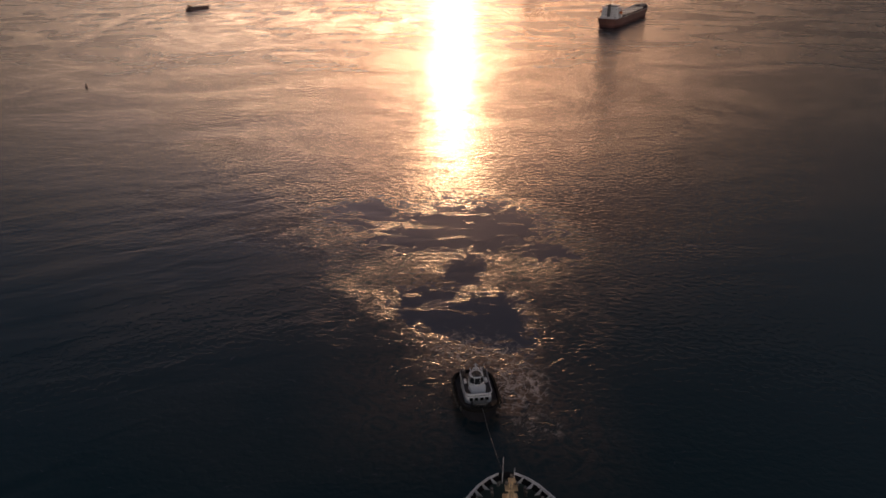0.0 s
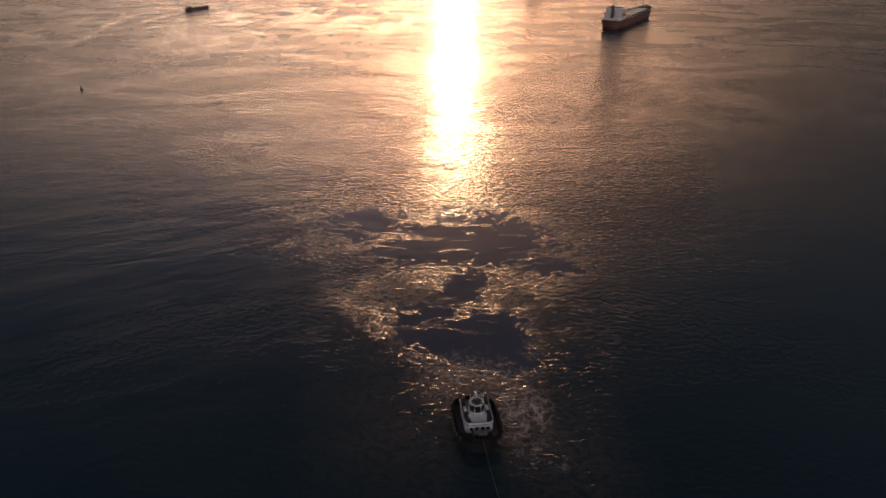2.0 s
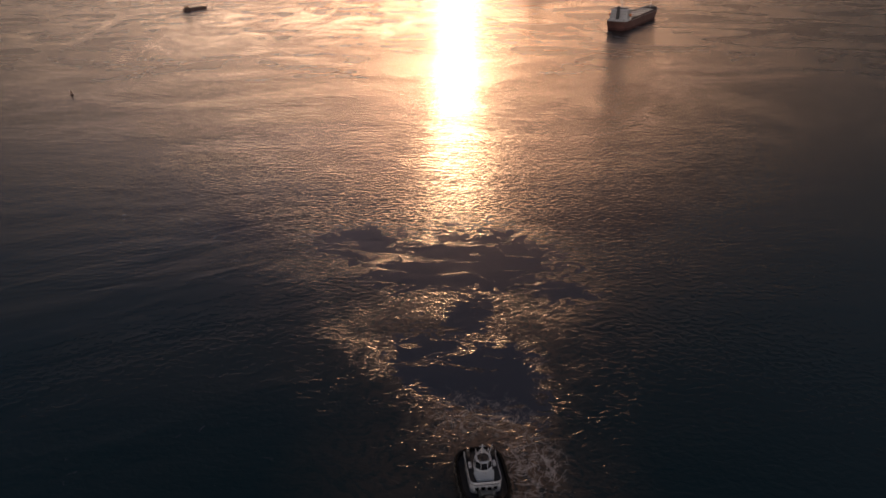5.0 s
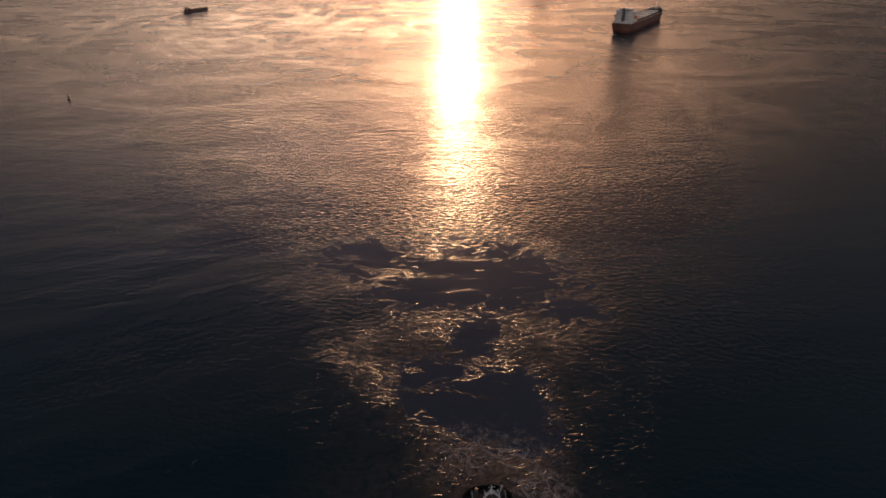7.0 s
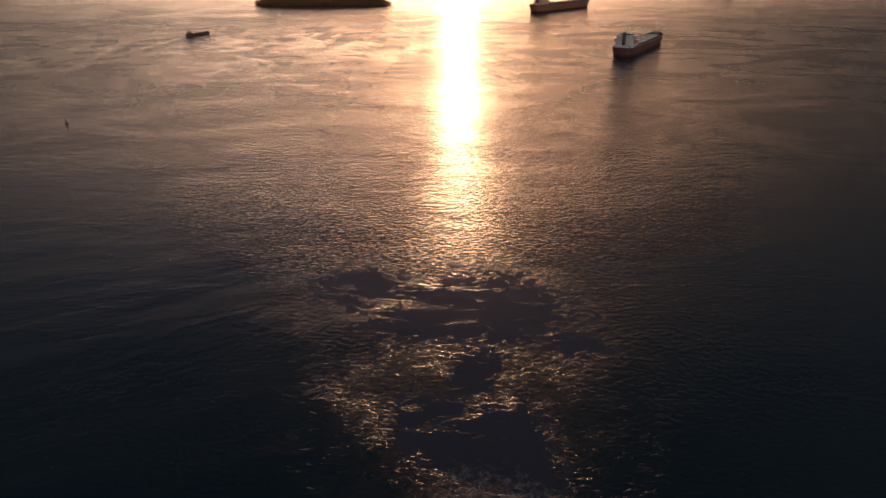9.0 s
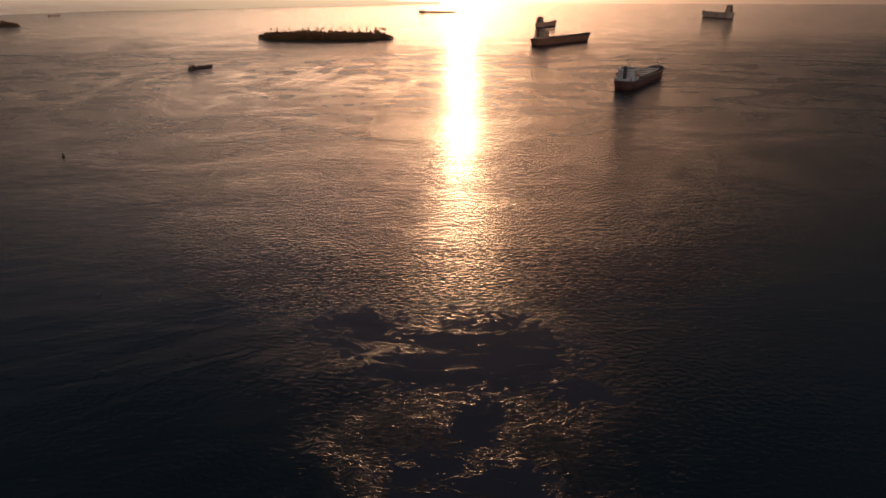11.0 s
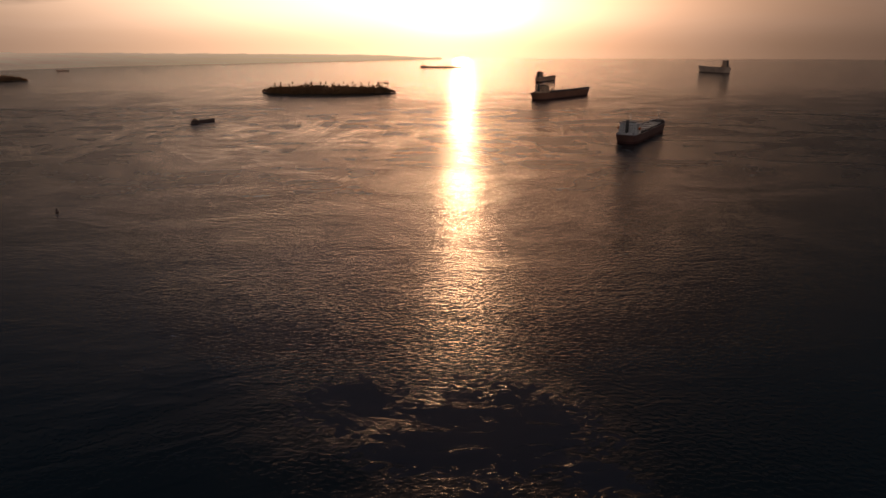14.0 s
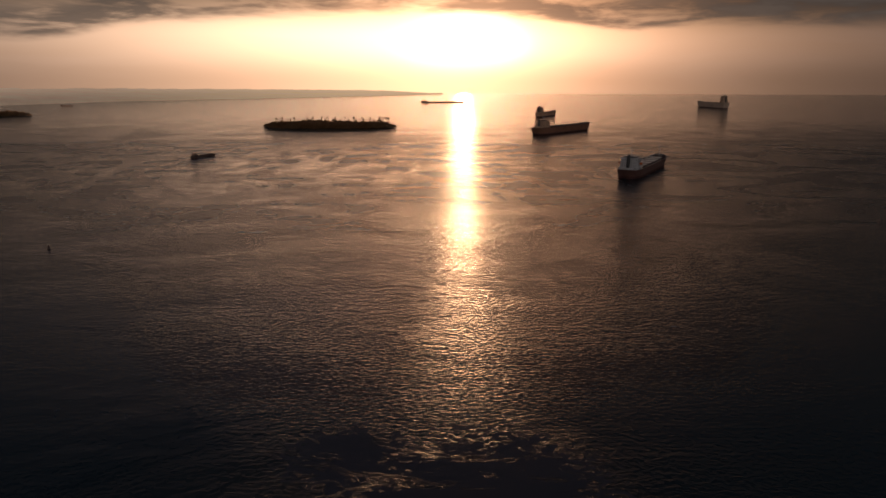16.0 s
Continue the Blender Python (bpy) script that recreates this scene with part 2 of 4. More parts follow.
    long = N.math("MULTIPLY", N.math("MULTIPLY", long, gust), N.math("MULTIPLY", N.smooth(away, 190.0, 520.0, 0.0, 0.8), N.math("SUBTRACT", 1.0, N.math("MULTIPLY", wake, 0.9))))
    calm = N.math("ADD", calm, long)
    h = N.math("ADD", N.math("ADD", calm, rough_h), N.math("MULTIPLY", w3, N.math("ADD", 0.2, N.math("MULTIPLY", wake, 1.0))))
    bump = N.add("ShaderNodeBump", {"Height": h, "Distance": 1.0, "Strength": 1.0}).outputs[0]
    open_sea = N.math("ADD", N.smooth(away, 260.0, 800.0, SEA_ROUGH, 0.27), N.smooth(away, 800.0, 1900.0, 0.0, -0.17))
    paw = N.noise(N.scaled(co, (0.007, 0.011, 1.0)), 1.0, 5.0, 0.6, 1.8)
    open_sea = N.math("MULTIPLY", open_sea, N.smooth(paw, 0.36, 0.62, 0.8, 1.15))
    open_sea = N.math("MULTIPLY", open_sea, N.math("SUBTRACT", 1.0, N.math("MULTIPLY", wake, 0.6)))
    rough = N.math("MULTIPLY", open_sea, N.math("SUBTRACT", 1.0, N.math("MULTIPLY", slick, 0.3)))
    rough = N.math("SUBTRACT", rough, N.math("MULTIPLY", churn, 0.008))
    # foam lies in curled threads
    thread = N.noise(co, 0.13, 6.0, 0.58, 3.2)
    veil = N.smooth(N.noise(co, 0.26, 6.0, 0.66, 2.4), 0.46, 0.70, 0.0, 0.8)
    patch = N.smooth(N.math("ADD", foam, N.math("MULTIPLY", N.math("SUBTRACT", N.noise(co, 0.18, 4.0, 0.6, 1.0), 0.5), 2.2)), 0.22, 0.85)
    f = N.math("MULTIPLY", N.math("MULTIPLY", patch, foam), N.smooth(N.math("ABSOLUTE", N.math("SUBTRACT", thread, 0.5)), 0.020, 0.003))
    f = N.math("MAXIMUM", f, N.math("MULTIPLY", N.math("MULTIPLY", patch, foam), veil))
    deep = N.mix(N.math("MINIMUM", churn, 1.0), (0.005, 0.023, 0.033, 1), (0.013, 0.026, 0.034, 1))
    murk = N.math("MULTIPLY", silt, N.smooth(N.noise(co, 0.17, 6.0, 0.62, 3.0), 0.34, 0.60, 0.22, 1.0))
    deep = N.mix(murk, deep, (0.20, 0.135, 0.095, 1))
    deep = N.mix(slick, deep, (0.052, 0.060, 0.084, 1))
    col = N.mix(f, deep, (0.52, 0.47, 0.45, 1))
    p = N.add("ShaderNodeBsdfPrincipled", {"Base Color": col, "Roughness": N.math("ADD", rough, N.math("MULTIPLY", f, 0.5)),
                                           "IOR": 1.333, "Normal": bump})
    N.add("ShaderNodeOutputMaterial", {0: p})
    return m


WATER = sea_water()
HULL_RED = paint("hull_red", (0.125, 0.06, 0.05), 0.4, var=0.3, size=4, streak=0.45)
# next hull colour is paled to carry the haze over the farthest ships
HULL_HAZE_PALE = paint("hull_haze_pale", (0.62, 0.45, 0.34), 0.5, var=0.25, size=5, streak=0.3)
HULL_BARGE = paint("barge_brown", (0.13, 0.085, 0.07), 0.7, var=0.35, size=3, streak=0.4)
HULL_DARK = paint("hull_black", (0.016, 0.016, 0.019), 0.9, var=0.35, size=4, streak=0.05, spec=0.05)
BOOT = paint("boot_topping", (0.095, 0.03, 0.025), 0.6, var=0.35, size=3, streak=0.4)
DECK_BROWN = paint("deck_oxide", (0.085, 0.042, 0.033), 0.7, var=0.35, size=3)
DECK_GREEN = paint("deck_green", (0.035, 0.055, 0.048), 0.65, var=0.4, size=1.5)
DECK_GREY = paint("deck_grey", (0.026, 0.027, 0.033), 0.7, var=0.3, size=1)
WHITE = paint("ship_white", (0.55, 0.54, 0.54), 0.28, var=0.08, size=1.5, streak=0.22)
TUG_WHITE = paint("tug_white", (0.56, 0.57, 0.60), 0.32, var=0.10, size=0.8, streak=0.25)
HATCH = paint("hatch_paint", (0.80, 0.77, 0.72), 0.14, var=0.15, size=3, streak=0.12)
FUNNEL = paint("funnel_paint", (0.05, 0.045, 0.045), 0.5, var=0.3, size=2)
RUBBER = paint("rubber", (0.018, 0.017, 0.016), 0.9, var=0.4, size=0.4, bump=0.01, spec=0.1)
TYRE = paint("scuffed_tyre", (0.035, 0.034, 0.033), 0.75, var=0.5, size=0.3, bump=0.01)
GLASS = paint("dark_glass", (0.012, 0.014, 0.017), 0.08, var=0.2)
STEEL = paint("worn_steel", (0.20, 0.19, 0.18), 0.45, 0.7, var=0.3, size=0.5)
CREAM = paint("mast_cream", (0.52, 0.38, 0.22), 0.5, var=0.25, size=0.5, streak=0.3)
BULWARK = paint("bulwark_grey", (0.54, 0.56, 0.60), 0.5, var=0.15, size=0.8, streak=0.3)
ROPE = paint("tow_rope", (0.17, 0.175, 0.18), 0.9, var=0.3, size=0.3, spec=0.1)
ORANGE = paint("lifeboat_orange", (0.62, 0.16, 0.03), 0.4, var=0.15)
BUOY_RED = paint("buoy_paint", (0.10, 0.035, 0.03), 0.5, var=0.35, size=0.5, streak=0.4)
# mangrove colour is raised above that of leaves to imitate haze over the islands
LEAF = leafy("mangrove_leaf", (0.24, 0.17, 0.105), (0.78, 0.50, 0.27))
PALM_LEAF = leafy("palm_leaf", (0.11, 0.105, 0.06), (0.70, 0.48, 0.24))
BARK = paint("palm_bark", (0.13, 0.10, 0.075), 0.85, var=0.35, size=0.7)
MUD = paint("mud_and_sand", (0.20, 0.155, 0.11), 0.8, var=0.3, size=6)
# ship browns with haze put into the colour, least in the tanker's hull
HULL_HAZY = paint("hull_haze_brown", (0.60, 0.34, 0.22), 0.6, var=0.3, size=5, streak=0.3)
HULL_TANK = paint("hull_hazed_oxide", (0.24, 0.11, 0.065), 0.6, var=0.3, size=5, streak=0.3)
HOUSE_HAZY = paint("house_hazed_buff", (0.60, 0.40, 0.27), 0.6, var=0.2, size=2, streak=0.3)
# paler than woodland itself, so that the coast looks hazy
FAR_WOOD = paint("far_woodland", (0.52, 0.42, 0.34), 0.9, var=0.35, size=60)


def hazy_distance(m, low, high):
    """Paints haze on the far coast as emission: more towards the sun, and more over its hilltops. low, high: colours
    (off the sun, under the sun).
    """
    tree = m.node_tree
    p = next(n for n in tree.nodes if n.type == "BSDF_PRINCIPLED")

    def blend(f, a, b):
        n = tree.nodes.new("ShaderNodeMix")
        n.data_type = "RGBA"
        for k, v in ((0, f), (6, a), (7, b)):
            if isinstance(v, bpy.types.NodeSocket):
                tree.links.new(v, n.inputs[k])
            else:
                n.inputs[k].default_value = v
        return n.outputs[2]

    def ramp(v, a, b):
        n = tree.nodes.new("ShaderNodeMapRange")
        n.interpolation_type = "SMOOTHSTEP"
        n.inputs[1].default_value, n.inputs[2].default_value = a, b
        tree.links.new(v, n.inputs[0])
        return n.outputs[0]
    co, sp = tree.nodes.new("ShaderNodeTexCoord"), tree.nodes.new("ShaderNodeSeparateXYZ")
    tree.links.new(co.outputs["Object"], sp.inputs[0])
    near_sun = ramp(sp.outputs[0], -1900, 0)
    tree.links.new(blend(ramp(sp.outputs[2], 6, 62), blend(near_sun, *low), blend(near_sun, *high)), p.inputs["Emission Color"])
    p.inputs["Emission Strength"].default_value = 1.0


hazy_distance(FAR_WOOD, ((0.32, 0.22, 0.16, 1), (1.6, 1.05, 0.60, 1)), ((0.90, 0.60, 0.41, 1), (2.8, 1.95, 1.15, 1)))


# ---- mesh helpers ----
def part(name, bm, material, parent, label="", smooth=False):
    bmesh.ops.recalc_face_normals(bm, faces=bm.faces)
    me = bpy.data.meshes.new(name)
    bm.to_mesh(me)
    bm.free()
    me.materials.append(material)
    if smooth:
        me.polygons.foreach_set("use_smooth", [True] * len(me.polygons))
    ob = new(name, me)
    ob.parent = parent
    return tagged(ob, label)


def thing(name, place, heading, label, category, group="", kind=""):
    """An empty at the thing's base; heading in degrees, anticlockwise from east."""
    ob = new(name)
    ob.matrix_basis = pose(*place, 0, 0, heading)
    return tagged(ob, label, category, group, kind)


def box(bm, c, s, rz=0.0, bevel=0.0, taper=0.0):
    made = bmesh.ops.create_cube(bm, size=1.0)["verts"]
    for v in made:
        k = 1 - taper if v.co.z > 0 else 1
        v.co = Vector((v.co.x * s[0] * k, v.co.y * s[1] * k, v.co.z * s[2]))
    if bevel:
        edges = list({e for v in made for e in v.link_edges})
        made = [v for v in bmesh.ops.bevel(bm, geom=edges, offset=bevel, segments=2, affect="EDGES", profile=0.5)["verts"]] + [v for v in made if v.is_valid]
        made = list(set(made))
    bmesh.ops.transform(bm, matrix=pose(*c, 0, 0, rz), verts=made)
    return bm


def rod(bm, a, b, r0, r1=None, n=8):
    a, b = Vector(a), Vector(b)
    d = b - a
    made = bmesh.ops.create_cone(bm, cap_ends=True, segments=n, radius1=r0, radius2=r0 if r1 is None else r1, depth=d.length)["verts"]
    m = Matrix.Translation((a + b) / 2) @ d.to_track_quat("Z", "Y").to_matrix().to_4x4()
    bmesh.ops.transform(bm, matrix=m, verts=made)
    return bm


def tube(bm, points, r, n=6, closed=False):
    """A round tube along points."""
    pts = [Vector(p) for p in points]
    rings = []
    for i, p in enumerate(pts):
        a = pts[i - 1] if i or closed else p
        b = pts[(i + 1) % len(pts)] if i + 1 < len(pts) or closed else p
        q = (b - a).to_track_quat("Z", "Y")
        rings.append([bm.verts.new(p + q @ Vector((math.cos(k * math.tau / n) * r, math.sin(k * math.tau / n) * r, 0))) for k in range(n)])
    last = len(rings) if closed else len(rings) - 1
    for i in range(last):
        A, B = rings[i], rings[(i + 1) % len(rings)]
        if closed and i == last - 1:
            j = min(range(n), key=lambda s: (A[0].co - B[s].co).length)
            B = B[j:] + B[:j]
        for k in range(n):
            bm.faces.new((A[k], A[(k + 1) % n], B[(k + 1) % n], B[k]))
    if not closed:
        bm.faces.new(rings[0])
        bm.faces.new(rings[-1])
    return bm


def prism(bm, outline, z0, z1, top=1.0):
    """A plan outline stood up from z0 to z1."""
    lo = [bm.verts.new((x, y, z0)) for x, y in outline]
    hi = [bm.verts.new((x * top, y * top, z1)) for x, y in outline]
    n = len(lo)
    for i in range(n):
        bm.faces.new((lo[i], lo[(i + 1) % n], hi[(i + 1) % n], hi[i]))
    bm.faces.new(hi)
    bm.faces.new(lo[::-1])
    return bm


def torus(bm, c, axis, R, r, n=14, k=6):
    q = Vector(axis).to_track_quat("Z", "Y")
    return tube(bm, [Vector(c) + q @ Vector((math.cos(i * math.tau / n) * R, math.sin(i * math.tau / n) * R, 0)) for i in range(n)], r, k, True)


# ---- ships ----
def hull_shape(L, B, D, stern=0.82, bow=0.20, sheer=2.4, rake=0.03, point=0.5):
    """Half breadth and height of the hull at station u (0 stern, 1 stem) and level w (0 keel line, 1 deck edge)."""
    def at(u, w):
        e = bow + 0.05 * (1 - w)
        b = 1.0
        if u > 1 - e:
            k = (1 - u) / e
            b = (1 - (1 - k) ** 2) ** (point + 0.35 * (1 - w))
        if u < 0.14:
            b *= stern * (0.75 + 0.25 * w) + (1 - stern * (0.75 + 0.25 * w)) * math.sin(u / 0.14 * math.pi / 2)
        s = sheer * max(0.0, (u - 0.9) / 0.1) ** 0.6 if u > 0.9 else 0.0
        x = u * L - rake * L * (1 - w) * max(0, (u - 0.8) / 0.2) + 0.02 * L * (1 - w) * max(0, (0.1 - u) / 0.1)
        return x, b * B / 2, -1.5 + w * (D + s + 1.5)
    return at


def ship_hull(parent, at, D, upper, boot, deck, rail, bulwark=1.1, stations=44, waterline=2.2, gap=0.0, cap=0.34):
    """Shell in two paints, deck set below the rail, bulwark with an inner face and a capping."""
    us = [i / stations for i in range(stations)] + [1 - 0.5 / stations, 1 - 0.12 / stations, 1.0]
    split = (1.5 + waterline) / (D + 1.5)

    def shell(w0, w1, steps):
        bm = bmesh.new()
        ws = [w0 + (w1 - w0) * i / steps for i in range(steps + 1)]
        grid = {}
        for s in (1, -1):
            for i, u in enumerate(us):
                for j, w in enumerate(ws):
                    x, b, z = at(u, w)
                    grid[s, i, j] = bm.verts.new((x, s * max(b, 0.02), z))
            for i in range(len(us) - 1):
                for j in range(steps):
                    bm.faces.new((grid[s, i, j], grid[s, i + 1, j], grid[s, i + 1, j + 1], grid[s, i, j + 1]))
        for i in (0, len(us) - 1):
            for j in range(steps):
                bm.faces.new((grid[1, i, j], grid[1, i, j + 1], grid[-1, i, j + 1], grid[-1, i, j]))
        return bm
    hull = part("hull", shell(split, 1.0, 5), upper, parent, smooth=True)
    part("boot_topping", shell(0.0, split, 3), boot, hull, "red antifouling band", smooth=True)
    dk = bmesh.new()
    rows = []
    for u in us:
        x, b, z = at(u, 1.0)
        rows.append([dk.verts.new((x * 0.998 + 0.05, k * max(b - 0.25, 0.015), z - bulwark + 0.12 * (1 - k * k))) for k in (-1, -0.5, 0, 0.5, 1)])
    for r0, r1 in zip(rows, rows[1:]):
        for j in range(4):
            dk.faces.new((r0[j], r1[j], r1[j + 1], r0[j + 1]))
    part("deck", dk, deck, parent)
    bw = bmesh.new()
    for s in (1, -1):
        prev = None
        for u in us:
            x, b, z = at(u, 1.0)
            if b < gap:
                continue
            b = max(b, 0.05)
            q = [bw.verts.new((x, s * yy, zz)) for yy, zz in ((b + 0.06, z - 0.02), (b + 0.06, z + 0.14), (max(b - cap, 0.01), z + 0.14), (max(b - cap + 0.04, 0.01), z - bulwark))]
            if prev:
                for j in range(3):
                    bw.faces.new((prev[j], q[j], q[j + 1], prev[j + 1]))
            prev = q
    part("bulwark", bw, rail, parent, "pale painted bulwark and capping rail")


def house(parent, x, z, w, tiers, depth, material=None, glass=None):
    """A stepped accommodation block with bridge, wings and window bands."""
    material, glass = material or WHITE, glass or GLASS
    b = bmesh.new()
    for i in range(tiers):
        k = 1 - 0.035 * i
        box(b, (x, 0, z + 2.7 * i + 1.35), (depth * k, w * k * (0.92 if i else 1), 2.7), bevel=0.12)
        box(b, (x, 0, z + 2.7 * (i + 1)), (depth * k + 1.2, w * k * (0.92 if i else 1) + 1.2, 0.16))
    block = part("accommodation", b, material, parent)
    zt = z + 2.7 * tiers
    br = bmesh.new()
    box(br, (x + depth * 0.12, 0, zt + 1.4), (depth * 0.55, w * 0.62, 2.8), bevel=0.15)
    box(br, (x + depth * 0.16, 0, zt + 0.55), (depth * 0.34, w * 1.12, 1.1), bevel=0.08)
    box(br, (x + depth * 0.12, 0, zt + 2.9), (depth * 0.6, w * 0.68, 0.22))
    bridge = part("bridge", br, material, parent)
    g = bmesh.new()
    box(g, (x + depth * 0.12, 0, zt + 1.75), (depth * 0.555, w * 0.63, 0.95))
    part("window_band", g, glass, bridge, "dark bridge windows")
    for i in range(tiers):
        for side in (-1, 1):
            g = bmesh.new()
            n = 7
            for j in range(n):
                box(g, (x + side * (depth * (1 - 0.035 * i) / 2 + 0.01), (j - (n - 1) / 2) * w * 0.11, z + 2.7 * i + 1.6), (0.08, 0.7, 0.7))
            tagged(part("windows", g, glass, block), kind="stuff")
    return zt + 2.8


def funnel(parent, x, z, h, w=3.4, material=None):
    b = bmesh.new()
    out = [(w * 0.75 * math.cos(a) * (1.15 if math.cos(a) < 0 else 1), w / 2 * math.sin(a)) for a in [i * math.tau / 16 for i in range(16)]]
    prism(b, out, 0, h, 0.86)
    f = part("funnel", b, material or FUNNEL, parent, "dark painted funnel")
    f.location = (x, 0, z)
    for s in (-0.5, 0.5):
        e = bmesh.new()
        rod(e, (0, s, h - 0.1), (-0.4, s, h + 1.3), 0.28)
        part("exhaust_pipe", e, STEEL, f)


def mast(parent, x, z, h, material=None, arms=2):
    b = bmesh.new()
    rod(b, (x, 0, z), (x, 0, z + h), 0.42, 0.16)
    for i in range(arms):
        zz = z + h * (0.55 + 0.25 * i)
        rod(b, (x, -2.2 + 0.6 * i, zz), (x, 2.2 - 0.6 * i, zz), 0.12, n=6)
        box(b, (x + 0.5, 0, zz + 0.3), (0.5, 2.6 - i, 0.25))
    part("mast", b, material or WHITE, parent)


def hatch(parent, x, z, length, width, deck, cover):
    """A cargo hatch: coaming, and a cover of two leaves with cross ribs."""
    co = part("hatch_coaming", box(bmesh.new(), (x, 0, z + 0.6), (length * 0.94, width * 0.96, 1.2)), deck, parent)
    for s in (-1, 1):
        c = bmesh.new()
        box(c, (x, s * width * 0.252, z + 1.42), (length, width * 0.49, 0.45), bevel=0.12)
        for j in range(5):
            box(c, (x + (j - 2) * length * 0.19, s * width * 0.252, z + 1.68), (0.35, width * 0.46, 0.1))
        part("hatch_cover", c, cover, co, "pale steel hatch cover")


def bulk_carrier(place, heading, label, L=145, B=25, D=10, hull=None, boot=None, deck=None, hatches=6, tiers=5, hatch_mat=None, rail=None, group="ships at anchor", wall=None):
    t = thing("bulk_carrier", place, heading, label, "cargo ship", group)
    at = hull_shape(L, B, D)
    ship_hull(t, at, D, hull or HULL_RED, boot or BOOT, deck or DECK_BROWN, rail or WHITE)
    base = D - 1.1
    top = house(t, L * 0.105, base, B * 0.88, tiers, L * 0.085, wall)
    funnel(t, L * 0.042, base + 2.7, tiers * 2.7 + 1.5)
    mast(t, L * 0.115, top, 8)
    part("poop_house", box(bmesh.new(), (L * 0.05, 0, base + 1.4), (L * 0.05, B * 0.55, 2.8), bevel=0.1), wall or WHITE, t)
    x0, x1 = L * 0.185, L * 0.90
    step = (x1 - x0) / hatches
    for i in range(hatches):
        hatch(t, x0 + step * (i + 0.5), base, step * 0.46, B * 0.66 * (1.0 if i < hatches - 1 else 0.82), deck or DECK_BROWN, hatch_mat or HATCH)
    fm = bmesh.new()
    rod(fm, (L * 0.945, 0, base + 1.5), (L * 0.945, 0, base + 15), 0.4, 0.18)
    rod(fm, (L * 0.945, -1.5, base + 11), (L * 0.945, 1.5, base + 11), 0.12, n=6)
    part("foremast", fm, WHITE, t)
    for s in (-1, 1):
        wl = bmesh.new()
        rod(wl, (L * 0.955, s * 1.2, base + 3.2), (L * 0.955, s * 3.6, base + 3.2), 0.9, n=12)
        box(wl, (L * 0.955, s * 2.4, base + 2.4), (1.8, 2.8, 0.9))
        part("windlass", wl, STEEL, t)
    for s in (-1, 1):
        lb = bmesh.new()
        bmesh.ops.create_uvsphere(lb, u_segments=12, v_segments=8, radius=1.0)
        bmesh.ops.transform(lb, matrix=Matrix.Translation((L * 0.10, s * B * 0.46, base + 6.5)) @ Matrix.Diagonal((3.6, 1.3, 1.3, 1)), verts=lb.verts)
        part("lifeboat", lb, ORANGE, t, "orange enclosed lifeboat", smooth=True)
    return t


def tanker(place, heading, label, L=150, B=25, D=9, hull=None, tiers=5):
    t = thing("tanker", place, heading, label, "tanker", "ships at anchor")
    ship_hull(t, hull_shape(L, B, D, sheer=2.0), D, hull or HULL_DARK, BOOT, DECK_BROWN, HULL_DARK, bulwark=0.5)
    base = D - 0.5
    top = house(t, L * 0.12, base, B * 0.86, tiers, L * 0.09, HOUSE_HAZY)
    funnel(t, L * 0.05, base + 2.7, tiers * 2.7 + 1)
    mast(t, L * 0.125, top, 8)
    part("poop_house", box(bmesh.new(), (L * 0.055, 0, base + 1.4), (L * 0.06, B * 0.6, 2.8), bevel=0.1), HOUSE_HAZY, t)
    for j in range(5):
        p = bmesh.new()
        rod(p, (L * 0.19, (j - 2) * 0.9, base + 1.2), (L * 0.90, (j - 2) * 0.9, base + 1.2), 0.28, n=8)
        part("cargo_pipe", p, STEEL, t)
    for j in range(7):
        p = bmesh.new()
        box(p, (L * (0.22 + 0.1 * j), 0, base + 0.7), (0.4, B * 0.7, 0.8))
        part("pipe_support", p, DECK_BROWN, t)
    for s in (-1, 1):
        c = bmesh.new()
        rod(c, (L * 0.52, s * B * 0.2, base), (L * 0.52, s * B * 0.2, base + 7.5), 0.55)
        rod(c, (L * 0.52, s * B * 0.2, base + 7.2), (L * 0.61, s * B * 0.2, base + 5.2), 0.3)
        part("hose_crane", c, WHITE, t)
        rl = bmesh.new()
        for i in range(24):
            rod(rl, (L * (0.2 + 0.029 * i), s * B * 0.485, base), (L * (0.2 + 0.029 * i), s * B * 0.485, base + 1.2), 0.05, n=5)
        rod(rl, (L * 0.2, s * B * 0.485, base + 1.2), (L * 0.87, s * B * 0.485, base + 1.2), 0.06, n=5)
        part("rail", rl, WHITE, t)
    fm = bmesh.new()
    rod(fm, (L * 0.94, 0, base + 1), (L * 0.94, 0, base + 13), 0.4, 0.18)
    part("foremast", fm, WHITE, t)
    return t


# ---- the sea: one sheet, finest round the tug's wash ----
def lattice(x, y, seed):
    """Smooth value noise on arrays."""
    g = np.random.RandomState(seed).rand(256, 256)
    xi, yi = np.floor(x).astype(int), np.floor(y).astype(int)
    fx, fy = x - xi, y - yi
    fx, fy = fx * fx * (3 - 2 * fx), fy * fy * (3 - 2 * fy)
    p = lambda i, j: g[(xi + i) % 256, (yi + j) % 256]
    return (p(0, 0) * (1 - fx) + p(1, 0) * fx) * (1 - fy) + (p(0, 1) * (1 - fx) + p(1, 1) * fx) * fy


def cloudy(x, y, size, seed):
    return sum(lattice(x / size * 2 ** k, y / size * 2 ** k, seed + k) * 0.5 ** (k + 1) for k in range(4)) / 0.9375


